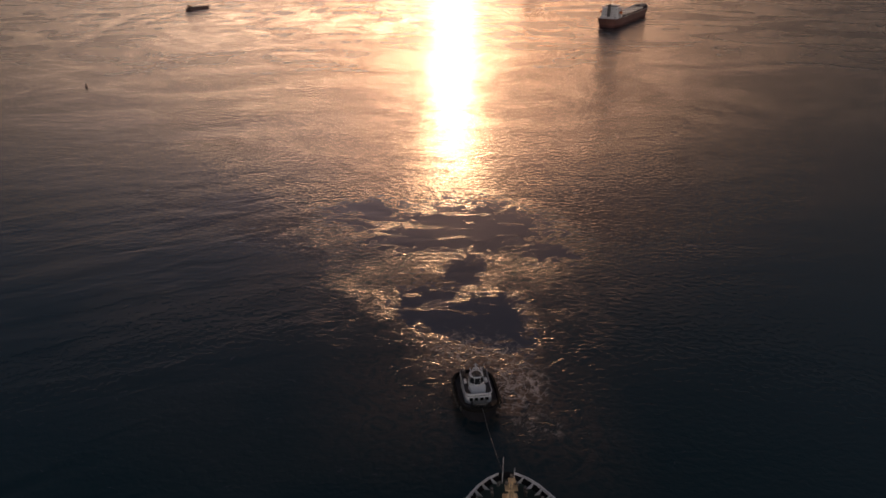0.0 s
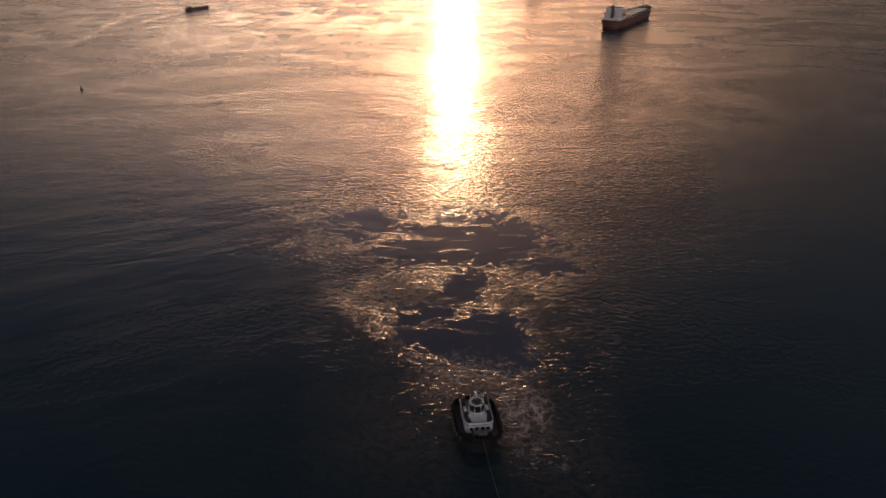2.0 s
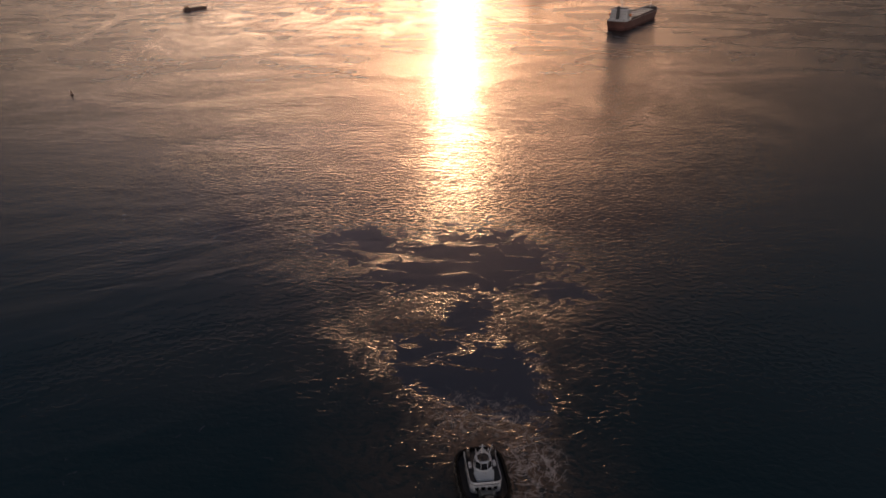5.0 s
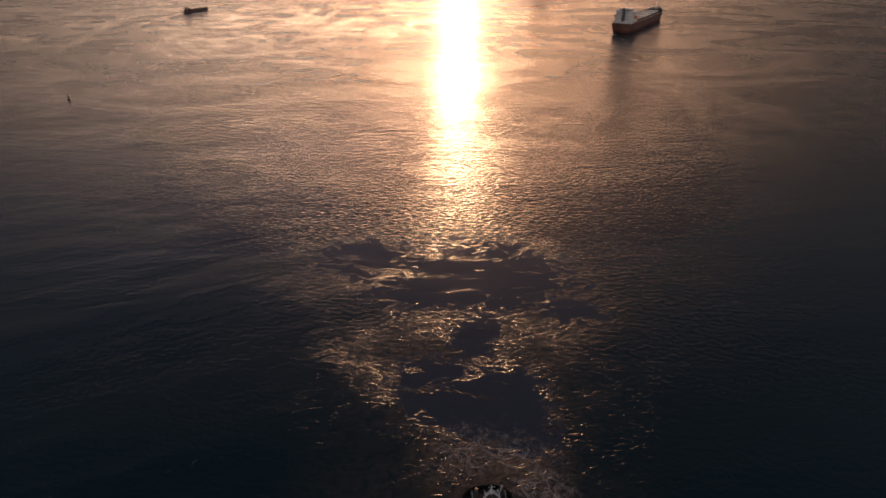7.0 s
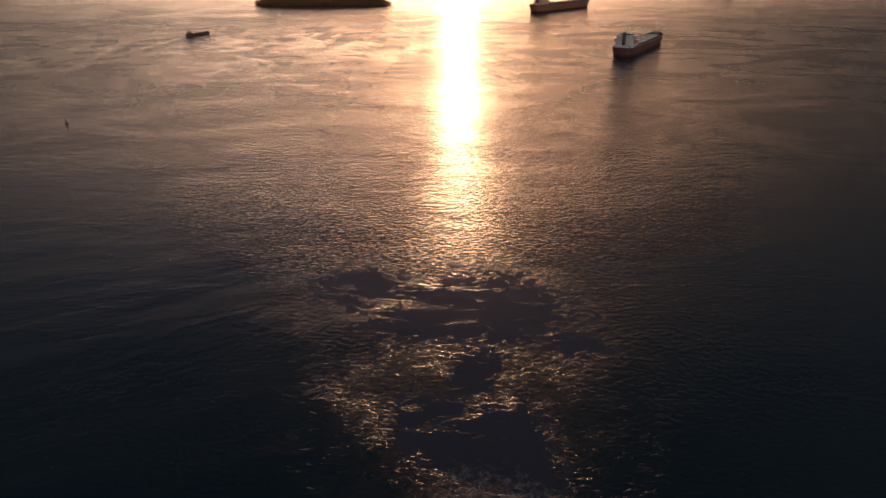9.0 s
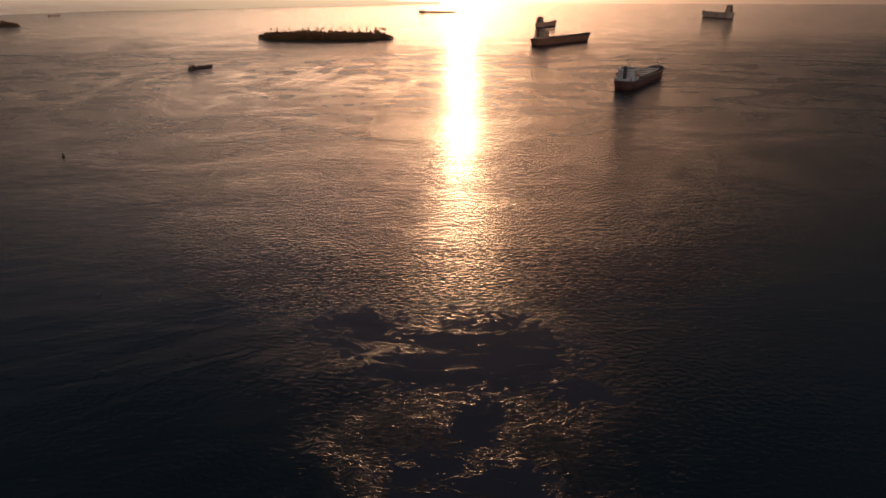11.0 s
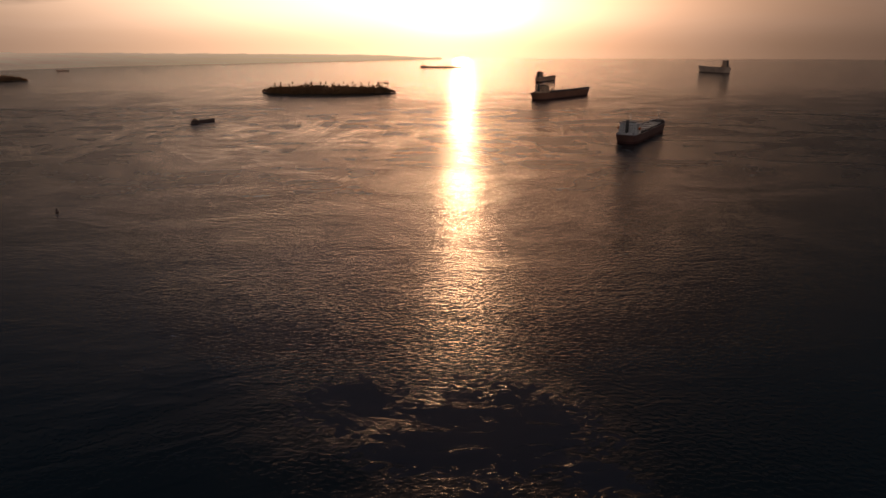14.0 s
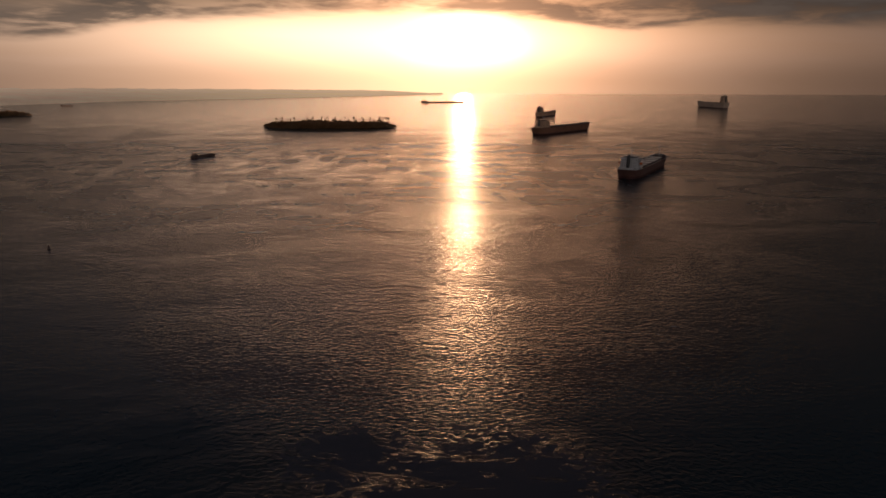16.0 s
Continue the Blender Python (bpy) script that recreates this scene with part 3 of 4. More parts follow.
def blob(X, Y, cx, cy, rx, ry, soft=0.35, turn=0.0):
    c, s = math.cos(radians(turn)), math.sin(radians(turn))
    dx, dy = X - cx, Y - cy
    r = np.hypot((dx * c + dy * s) / rx, (-dx * s + dy * c) / ry)
    return np.clip((1 + soft - r) / (2 * soft), 0, 1)


def spread(bounds, far, grow=1.12):
    """Grid lines: even steps within each (from, to, step) stretch, then ever wider out to far on both sides."""
    mid = np.concatenate([np.arange(a, b, st) for a, b, st in bounds])
    out, d, a = [], bounds[-1][2], bounds[-1][1]
    while a < far:
        out.append(a)
        d = min(d * grow, 260)
        a += d
    out.append(far)
    low, d, a = [], bounds[0][2], bounds[0][0]
    while a > -far:
        d = min(d * grow, 260)
        a -= d
        low.append(max(a, -far))
    return np.array(low[::-1] + list(mid) + out)


def streak_line(X, Y, a, b, width):
    """1 on the line from a to b, fading over the width, which grows along it."""
    a, b = np.array(a), np.array(b)
    d = b - a
    L = np.hypot(*d)
    u = ((X - a[0]) * d[0] + (Y - a[1]) * d[1]) / L ** 2
    v = ((X - a[0]) * d[1] - (Y - a[1]) * d[0]) / L
    return np.where((u > 0) & (u < 1), np.exp(-(v / (width * (0.35 + u))) ** 2) * np.clip(1 - u, 0, 1) ** 0.6, 0)


def sea():
    xs = spread(((-660, -70, 5.0), (-70, 90, 1.6)), 4900)
    ys = spread(((70, 265, 1.6), (265, 1120, 4.5)), 4900)
    X, Y = np.meshgrid(xs, ys)
    wx = X + 9 * (cloudy(X, Y, 14, 3) - 0.5)
    wy = Y + 11 * (cloudy(X, Y, 14, 9) - 0.5)
    # slick upwellings left by the propellers
    dome = blob(wx, wy, 12, 199, 29, 31, 0.55) * np.clip((wy - 180) / 18, 0, 1)
    slick = np.maximum.reduce([dome, blob(wx, wy, 10, 175.5, 7, 10, 0.6), blob(wx, wy, 3, 152, 10, 16, 0.6, 12),
                               blob(wx, wy, 17, 147, 9.5, 14, 0.6), blob(wx, wy, -23, 222, 12, 14, 0.7), blob(wx, wy, 38, 186, 7, 7, 0.8) * 0.85])
    slick = slick * (0.92 + 0.45 * cloudy(X, Y * 1.8, 13, 21))
    churn = np.maximum.reduce([blob(wx, wy, 9, 178, 38, 62, 0.35) * (1 - 0.35 * blob(wx, wy, 10, 176, 20, 20, 0.8)), blob(wx, wy, -20, 196, 26, 28, 0.6) * 0.32, blob(wx, wy, -34, 214, 24, 30, 0.6) * 0.26, blob(wx, wy, 20, 113, 20, 24, 0.5) * 0.5,
                               blob(wx, wy, -5, 124, 16, 20, 0.5) * 0.5, blob(wx, wy, 9, 134, 17, 10, 0.5) * 0.9])
    churn = churn * np.clip(3.4 * cloudy(X, Y, 12, 40) - 0.95, 0.08, 1.4) * np.clip((Y - 105) / 45, 0.35, 1)
    foam = np.maximum.reduce([blob(wx, wy, 18.5, 120, 6, 8.5, 0.6) * 1.25, blob(wx, wy, 21, 108, 5, 7, 0.5) * 0.6, blob(wx, wy, 9, 132, 13, 10, 0.6) * 0.75])
    # wake of the small coaster and old wake bands drifting on the bay
    wake = np.zeros_like(X)
    swirl_x, swirl_y = X + 22 * (cloudy(X, Y, 50, 5) - 0.5), Y + 50 * (cloudy(X, Y, 60, 6) - 0.5)
    for a, b, w in (((-300, 880), (-318, 700), 7), ((-380, 900), (-460, 835), 9), ((-345, 770), (-308, 540), 7), ((-335, 880), (-362, 770), 8),
                    ((-386, 1417), (-455, 1160), 12), ((-238, 980), (-242, 800), 8), ((-225, 836), (-110, 815), 15), ((-92, 870), (-118, 650), 9),
                    ((-76, 890), (-74, 720), 8), ((-145, 940), (-170, 720), 11), ((-60, 540), (-170, 595), 10), ((-190, 612), (-255, 670), 7),
                    ((-100, 760), (-134, 620), 7), ((-120, 910), (-135, 740), 8), ((-72, 1274), (-290, 1345), 12)):
        wake = np.maximum(wake, streak_line(swirl_x, swirl_y, a, b, w))
    # drifting swirls between the barge and the island
    cx, cy = X + 60 * (cloudy(X, Y, 75, 15) - 0.5), Y + 190 * (cloudy(X, Y, 85, 16) - 0.5)
    curl = cloudy(cx * 1.3 + 0.30 * cy, 0.45 * cy, 62, 91)
    zone = np.maximum.reduce([blob(X, Y, -140, 800, 130, 190, 0.5), blob(X, Y, -330, 780, 120, 200, 0.6) * 0.5, blob(X, Y, 70, 700, 90, 160, 0.6) * 0.3])
    wake = np.maximum(wake, np.clip(1.2 - np.abs(curl - 0.5) * 13, 0, 1) * zone)
    wake = wake * np.clip(2.2 * cloudy(X, Y, 34, 70) - 0.3, 0.15, 1)
    # the ships' hulls shelter the near water; the sun's path crosses a livelier tide rip
    lee = np.clip((Y - 120) / 260, 0, 1)
    rip = np.exp(-((X - 4 - 0.035 * Y) / (0.19 * Y)) ** 2) * np.clip((Y - 190) / 40, 0, 1) * np.clip((620 - Y) / 250, 0, 1)
    chop = np.maximum((0.42 + 0.58 * lee) * (0.75 + 0.5 * cloudy(X, Y, 70, 80)), 1.3 * rip)
    chop *= 1 - 0.40 * np.clip((np.abs(X - 15) - 50 - 0.12 * Y) / 140, 0, 1) * np.clip((900 - Y) / 300, 0, 1)
    # still water west of the churned edge
    still = np.clip(((-77 - wx) * 0.825 + (253 - wy) * 0.565 + 6) / 14, 0, 1) * np.clip((wy - 60) / 30, 0, 1)
    chop *= 1 - 0.5 * still
    silt = np.maximum.reduce([blob(wx, wy, 10, 130, 13, 15, 0.5), blob(wx, wy, 18, 117, 7, 9, 0.6) * 0.8, blob(wx, wy, 8, 160, 24, 26, 0.5) * 0.45, blob(wx, wy, -2, 118, 20, 22, 0.6) * 0.2, blob(wx, wy, 24, 106, 14, 20, 0.6) * 0.2])
    ny, nx = X.shape
    co = np.stack([X.ravel(), Y.ravel(), np.zeros(X.size)], 1)
    i = (np.arange(ny - 1)[:, None] * nx + np.arange(nx - 1)[None]).ravel()
    quads = np.stack([i, i + 1, i + nx + 1, i + nx], 1)
    me = bpy.data.meshes.new("water")
    me.vertices.add(len(co))
    me.vertices.foreach_set("co", co.ravel())
    me.loops.add(quads.size)
    me.loops.foreach_set("vertex_index", quads.ravel().astype(np.int32))
    me.polygons.add(len(quads))
    me.polygons.foreach_set("loop_start", np.arange(0, quads.size, 4, dtype=np.int32))
    me.update(calc_edges=True)
    for name, arr in (("slick", slick), ("churn", churn), ("foam", foam), ("wake", wake), ("chop", chop), ("silt", silt)):
        me.attributes.new(name, "FLOAT", "POINT").data.foreach_set("value", arr.ravel().astype(np.float32))
    me.materials.append(WATER)
    return tagged(new("water", me), "dark rippled bay water with slick swirls and sun glitter", "sea", kind="structure")


sea()


# ---- ships on the bay ----
bulk_carrier((188, 722, 0), 59.5, "red-brown bulk carrier at anchor, pale hatch covers and white accommodation", 152, 23, 9, tiers=4)
# from the tanker outwards the haze is in the ships' paint, not in the air
tanker((176, 1264, 0), 50, "dark laden tanker with white accommodation, lying at anchor in haze", L=200, D=12.5, hull=HULL_TANK, tiers=4)
bulk_carrier((266, 1850, 0), 62, "hazy brown cargo ship anchored beyond the tanker", 138, 21, 11, hull=HULL_HAZY, hatches=5, wall=HOUSE_HAZY, rail=HULL_HAZY, hatch_mat=HOUSE_HAZY)
bulk_carrier((1012, 2430, 0), 103, "hazy high-sided cargo ship far off, dark accommodation aft", 170, 28, 20, hull=HULL_HAZE_PALE, hatches=6, tiers=8, wall=HOUSE_HAZY, rail=HULL_HAZE_PALE, hatch_mat=HULL_HAZE_PALE)
bulk_carrier((-71, 2975, 0), 2, "long low laden cargo ship under the sun, blurred by haze", 188, 28, 4.5, hull=HULL_HAZE_PALE, hatches=7, tiers=1, wall=HOUSE_HAZY, rail=HULL_HAZE_PALE, hatch_mat=HULL_HAZE_PALE)


def coaster(place, heading, label="small dark motor barge under way with its house aft", paintwork=None):
    paintwork = paintwork or HULL_BARGE
    t = thing("coaster", place, heading, label, "boat")
    L, B, D = 42, 8, 2.4
    ship_hull(t, hull_shape(L, B, D, bow=0.22, sheer=1.3), D, paintwork, BOOT, DECK_BROWN, paintwork, bulwark=0.6, stations=26, waterline=0.4)
    part("hold_cover", box(bmesh.new(), (L * 0.56, 0, D + 0.5), (L * 0.56, B * 0.66, 1.7), bevel=0.35), paintwork, t)
    part("deckhouse", box(bmesh.new(), (L * 0.12, 0, D + 1.0), (6.0, B * 0.72, 2.8), bevel=0.15), paintwork, t)
    w = part("wheelhouse", box(bmesh.new(), (L * 0.13, 0, D + 3.6), (3.6, B * 0.5, 2.4), bevel=0.15, taper=0.06), HOUSE_HAZY, t)
    part("windows", box(bmesh.new(), (L * 0.13, 0, D + 4.0), (3.64, B * 0.505, 0.8)), GLASS, w)
    m = bmesh.new()
    rod(m, (L * 0.10, 0, D + 4.6), (L * 0.10, 0, D + 9.5), 0.2, 0.08)
    rod(m, (L * 0.10, -1.0, D + 7.4), (L * 0.10, 1.0, D + 7.4), 0.07, n=6)
    part("mast", m, STEEL, t)
    t.scale = (0.97, 0.97, 0.82)
    return t


coaster((-302, 888, 0), 66)
# this one's haze is its lightened brown paint
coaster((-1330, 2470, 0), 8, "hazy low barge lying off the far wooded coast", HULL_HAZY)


def channel_buoy(place):
    t = thing("channel_buoy", place, 20, "dark weathered channel buoy with lattice tower and topmark", "buoy")
    b = bmesh.new()
    prism(b, [(1.3 * math.cos(i * math.tau / 20), 1.3 * math.sin(i * math.tau / 20)) for i in range(20)], -0.5, 0.9, 0.92)
    body = part("float", b, BUOY_RED, t)
    f = bmesh.new()
    torus(f, (0, 0, 0.55), (0, 0, 1), 1.3, 0.14, 20)
    part("fender_ring", f, RUBBER, body)
    for i in range(4):
        a = i * math.tau / 4 + 0.4
        l = bmesh.new()
        rod(l, (0.9 * math.cos(a), 0.9 * math.sin(a), 0.85), (0.28 * math.cos(a), 0.28 * math.sin(a), 3.6), 0.07, n=6)
        part("tower_leg", l, BUOY_RED, t)
    for z, r in ((1.7, 0.72), (2.7, 0.49)):
        l = bmesh.new()
        torus(l, (0, 0, z), (0, 0, 1), r, 0.05, 12)
        part("brace", l, BUOY_RED, t)
    p = bmesh.new()
    rod(p, (0, 0, 3.5), (0, 0, 3.75), 0.42, n=14)
    rod(p, (0, 0, 3.75), (0, 0, 4.15), 0.14, n=10)
    part("lantern", p, STEEL, t)
    p = bmesh.new()
    box(p, (0, 0, 2.4), (0.9, 0.05, 1.2))
    box(p, (0, 0, 2.4), (0.05, 0.9, 1.2))
    part("radar_reflector", p, BUOY_RED, t)
    c = bmesh.new()
    rod(c, (0, 0, 4.15), (0, 0, 4.9), 0.34, 0.02, 12)
    part("topmark", c, BUOY_RED, t)
    t.scale = (0.72, 0.72, 0.68)


channel_buoy((-223, 438, 0))


# ---- the tug ----
def tug(place, heading):
    t = thing("tugboat", place, heading, "dark harbour tug with white wheelhouse, black fenders and towline made fast", "tugboat")
    L, B, D = 15.4, 8.9, 2.6

    def half(u):
        """Half breadth along the deck edge: full stern with round quarters, rounded bow."""
        s = (abs(2 * u - 1)) ** (5.5 if u < 0.5 else 3.2)
        return B / 2 * max(0.0, 1 - s) ** (0.40 if u < 0.5 else 0.5)

    def at(u, w):
        x = (u - 0.5) * L * (0.93 + 0.07 * w)
        return x, half(u) * (0.88 + 0.12 * w), -1.0 + w * (D + 1.0 + (1.1 * ((u - 0.55) / 0.45) ** 2 if u > 0.55 else 0.0))
    us = [0, 0.004, 0.015, 0.035] + [0.06 + 0.88 * i / 26 for i in range(27)] + [0.965, 0.985, 0.996, 1.0]
    bm = bmesh.new()
    g = {}
    for s in (1, -1):
        for i, u in enumerate(us):
            for j in range(5):
                x, b, z = at(u, j / 4)
                g[s, i, j] = bm.verts.new((x, s * max(b, 0.02), z))
        for i in range(len(us) - 1):
            for j in range(4):
                bm.faces.new((g[s, i, j], g[s, i + 1, j], g[s, i + 1, j + 1], g[s, i, j + 1]))
    part("hull", bm, HULL_DARK, t, smooth=True)
    dk = bmesh.new()
    rows = []
    for u in us:
        x, b, z = at(u, 1.0)
        rows.append([dk.verts.new((x * 0.985, k * max(b - 0.3, 0.01), z - 0.85)) for k in (-1, 0, 1)])
    for a, b in zip(rows, rows[1:]):
        for j in range(2):
            dk.faces.new((a[j], b[j], b[j + 1], a[j + 1]))
    part("deck", dk, DECK_GREY, t)
    bw = bmesh.new()
    for s in (1, -1):
        prev = None
        for u in us:
            x, b, z = at(u, 1.0)
            q = [bw.verts.new((x * k, s * max(yy, 0.01), zz)) for k, yy, zz in ((1, b, z - 0.02), (1, b, z + 0.08), (0.975, b - 0.26, z + 0.08), (0.98, b - 0.22, z - 0.85))]
            if prev:
                for j in range(3):
                    bw.faces.new((prev[j], q[j], q[j + 1], prev[j + 1]))
            prev = q
    part("bulwark", bw, HULL_DARK, t)
    ring = [Vector((at(u, 1.0)[0], at(u, 1.0)[1] + 0.1, at(u, 1.0)[2] - 0.45)) for u in us]
    ring = ring + [Vector((p.x, -p.y, p.z)) for p in ring[::-1]]
    keep = [ring[0]]
    for p in ring[1:]:
        if (p - keep[-1]).length > 0.35:
            keep.append(p)
    fd = bmesh.new()
    tube(fd, keep, 0.34, 8, True)
    part("belting_fender", fd, RUBBER, t, "black rubber belting all round", smooth=True)
    # tyres along both sides, heavier pudding at bow and stern
    for s in (1, -1):
        for i in range(8):
            u = 0.14 + 0.70 * i / 7
            x, b, z = at(u, 1.0)
            ty = bmesh.new()
            torus(ty, (x, s * (b + 0.42), z - 0.75), (0, s, 0), 0.42, 0.19, 12, 6)
            part("tyre_fender", ty, TYRE, t, smooth=True)
    for i in range(7):
        a = (i - 3) * 0.22
        pd = bmesh.new()
        x, b, z = at(1.0, 1.0)
        rod(pd, (x - 0.2 - 2.2 * a * a, 3.0 * math.sin(a) - 0.34, z - 0.5), (x - 0.2 - 2.2 * a * a, 3.0 * math.sin(a) + 0.34, z - 0.5), 0.62, n=10)
        part("bow_fender", pd, RUBBER, t)
    zd = D - 0.85
    # deckhouse with rounded front
    def plan(x0, x1, w, r):
        return [(x0, -w), (x1 - r, -w)] + [(x1 - r + r * math.sin(k * math.pi / 12), -w + r - r * math.cos(k * math.pi / 12)) for k in range(1, 6)] + [(x1, -w + r), (x1, w - r)] + \
               [(x1 - r + r * math.cos(k * math.pi / 12), w - r + r * math.sin(k * math.pi / 12)) for k in range(1, 6)] + [(x1 - r, w), (x0, w)]
    dh = part("deckhouse", prism(bmesh.new(), plan(-4.4, 3.5, 2.9, 1.1), zd, zd + 2.0), TUG_WHITE, t)
    part("boat_deck", prism(bmesh.new(), plan(-4.5, 3.4, 3.0, 1.1), zd + 2.0, zd + 2.12), DECK_GREY, t)
    for s in (-1, 1):
        for i in range(4):
            p = bmesh.new()
            torus(p, (-3.6 + 1.7 * i, s * 2.92, zd + 1.7), (0, 1, 0), 0.24, 0.05, 12, 5)
            rod(p, (-3.6 + 1.7 * i, s * 2.88, zd + 1.7), (-3.6 + 1.7 * i, s * 2.915, zd + 1.7), 0.22, n=12)
            part("porthole", p, GLASS, dh)
    # white breastwork: a U that is open aft, and the sloped front below the wheelhouse
    u_line = plan(-3.6, 3.4, 2.98, 1.1)
    bwk = bmesh.new()
    prev = None
    for x, y in u_line:
        k = 1 - 0.12 / max(0.5, math.hypot(x, y))
        q = [bwk.verts.new(v) for v in ((x, y, zd + 2.1), (x, y, zd + 2.65), (x * k, y * k, zd + 2.65), (x * k, y * k, zd + 2.1))]
        if prev:
            for j in range(3):
                bwk.faces.new((prev[j], q[j], q[j + 1], prev[j + 1]))
        prev = q
    part("breastwork", bwk, TUG_WHITE, t, "white breastwork round the boat deck")
    fc = bmesh.new()
    lo = [fc.verts.new((x, y, z)) for x, y, z in ((0.5, -2.0, zd + 2.1), (2.7, -1.6, zd + 2.1), (2.7, 1.6, zd + 2.1), (0.5, 2.0, zd + 2.1))]
    hi = [fc.verts.new((x, y, z)) for x, y, z in ((0.5, -1.8, zd + 2.9), (2.4, -1.4, zd + 2.4), (2.4, 1.4, zd + 2.4), (0.5, 1.8, zd + 2.9))]
    for k in range(4):
        fc.faces.new((lo[k], lo[(k + 1) % 4], hi[(k + 1) % 4], hi[k]))
    fc.faces.new(hi)
    fc.faces.new(lo[::-1])
    bmesh.ops.bevel(fc, geom=fc.edges[:], offset=0.12, segments=2, affect="EDGES", profile=0.5)
    part("fore_casing", fc, TUG_WHITE, t, "white sloping casing before the wheelhouse")
    for y in (-1.7, -0.6, 0.6, 1.7):
        fw = bmesh.new()
        box(fw, (3.5, y, zd + 1.25), (0.08, 0.7, 0.75), bevel=0.03)
        part("front_window", fw, GLASS, dh)
    for y in (-1.3, 0.9):
        lk = bmesh.new()
        box(lk, (4.0, y, zd + 0.55), (0.7, 0.9, 1.1), bevel=0.06)
        part("deck_locker", lk, DECK_GREY, t)
    for s in (-1, 1):
        raft = bmesh.new()
        rod(raft, (-1.9, s * 2.3, zd + 2.5), (-0.8, s * 2.3, zd + 2.5), 0.32, n=12)
        box(raft, (-1.35, s * 2.3, zd + 2.2), (0.9, 0.5, 0.2))
        part("liferaft_canister", raft, TUG_WHITE, t)
    # wheelhouse: an octagon with a sill, a ring of panes and a white roof
    def octo(r, sx=1.0):
        return [(r * math.cos(math.tau * (i + 0.5) / 8) * sx, r * math.sin(math.tau * (i + 0.5) / 8)) for i in range(8)]
    wh = part("wheelhouse", prism(bmesh.new(), octo(1.85), 0, 1.3, 0.97), TUG_WHITE, t)
    wh.location = (-0.7, 0, zd + 1.8)
    post = octo(1.72)
    for i in range(8):
        p = bmesh.new()
        x, y = post[i]
        rod(p, (x, y, 1.25), (x * 0.90, y * 0.90, 2.85), 0.05, n=6)
        part("window_post", p, TUG_WHITE, wh)
        (xa, ya), (xb, yb) = post[i], post[(i + 1) % 8]
        gl = bmesh.new()
        vs = [gl.verts.new(v) for v in ((xa * 0.98, ya * 0.98, 1.3), (xb * 0.98, yb * 0.98, 1.3), (xb * 0.88, yb * 0.88, 2.82), (xa * 0.88, ya * 0.88, 2.82))]
        gl.faces.new(vs)
        r = bmesh.ops.extrude_face_region(gl, geom=gl.faces[:])
        bmesh.ops.translate(gl, vec=(-(xa + xb) * 0.012, -(ya + yb) * 0.012, 0), verts=[v for v in r["geom"] if isinstance(v, bmesh.types.BMVert)])
        part("pane", gl, GLASS, wh)
    rf = bmesh.new()
    prism(rf, octo(1.62), 2.83, 2.98)
    roof = part("roof", rf, TUG_WHITE, wh, "white-rimmed wheelhouse roof")
    rt = bmesh.new()
    prism(rt, octo(1.15), 2.98, 3.04, 0.96)
    part("roof_deck", rt, DECK_GREY, roof, "dark roof walkway")
    for s in (-1, 1):
        r = bmesh.new()
        rod(r, (-1.1, s * 1.0, 2.95), (-1.5, s * 1.2, 3.7), 0.06, n=6)
        rod(r, (0.5, s * 1.25, 2.95), (0.4, s * 1.3, 3.6), 0.05, n=6)
        rod(r, (-1.5, s * 1.2, 3.7), (0.4, s * 1.3, 3.6), 0.06, n=6)
        part("roof_rail", r, TUG_WHITE, wh)
        sl = bmesh.new()
        rod(sl, (1.2, s * 0.8, 3.1), (1.2, s * 0.8, 3.4), 0.06, n=6)
        rod(sl, (1.08, s * 0.8, 3.5), (1.42, s * 0.8, 3.46), 0.18, 0.22, 10)
        part("searchlight", sl, STEEL, wh)
    m = bmesh.new()
    rod(m, (-0.9, 0, 3.0), (-1.2, 0, 5.0), 0.14, 0.07)
    rod(m, (-1.1, -0.6, 4.6), (-1.1, 0.6, 4.6), 0.05, n=6)
    rod(m, (-0.9, 0.9, 3.1), (-1.1, 0, 4.3), 0.06, n=6)
    rod(m, (-0.9, -0.9, 3.1), (-1.1, 0, 4.3), 0.06, n=6)
    box(m, (-0.8, 0, 3.9), (0.18, 1.3, 0.14))
    part("mast", m, TUG_WHITE, t).location = (-0.7, 0, zd + 1.8)
    an = bmesh.new()
    rod(an, (-0.6, 1.2, 2.9), (-1.5, 2.0, 4.6), 0.06, 0.035, 6)
    part("whip_aerial", an, TUG_WHITE, t).location = (-0.7, 0, zd + 1.8)
    dm = bmesh.new()
    bmesh.ops.create_uvsphere(dm, u_segments=12, v_segments=8, radius=0.34)
    part("radar_dome", dm, FUNNEL, t, smooth=True).location = (-0.8, -0.2, zd + 1.8 + 3.4)
    for s in (-1, 1):
        f = bmesh.new()
        box(f, (-3.9, s * 2.3, zd + 2.8), (1.0, 0.8, 1.7), bevel=0.15, taper=0.12)
        fn = part("funnel", f, FUNNEL, t)
        e = bmesh.new()
        rod(e, (-3.9, s * 2.3, zd + 3.5), (-4.1, s * 2.3, zd + 4.1), 0.2, n=8)
        part("exhaust_pipe", e, STEEL, fn)
        ld = bmesh.new()
        for y in (-0.25, 0.25):
            rod(ld, (-2.2 + y, s * 3.1, zd), (-2.2 + y, s * 3.1, zd + 2.9), 0.04, n=5)
        for k in range(7):
            rod(ld, (-2.45, s * 3.1, zd + 0.3 + 0.36 * k), (-1.95, s * 3.1, zd + 0.3 + 0.36 * k), 0.03, n=5)
        part("ladder", ld, STEEL, t)
        rl = bmesh.new()
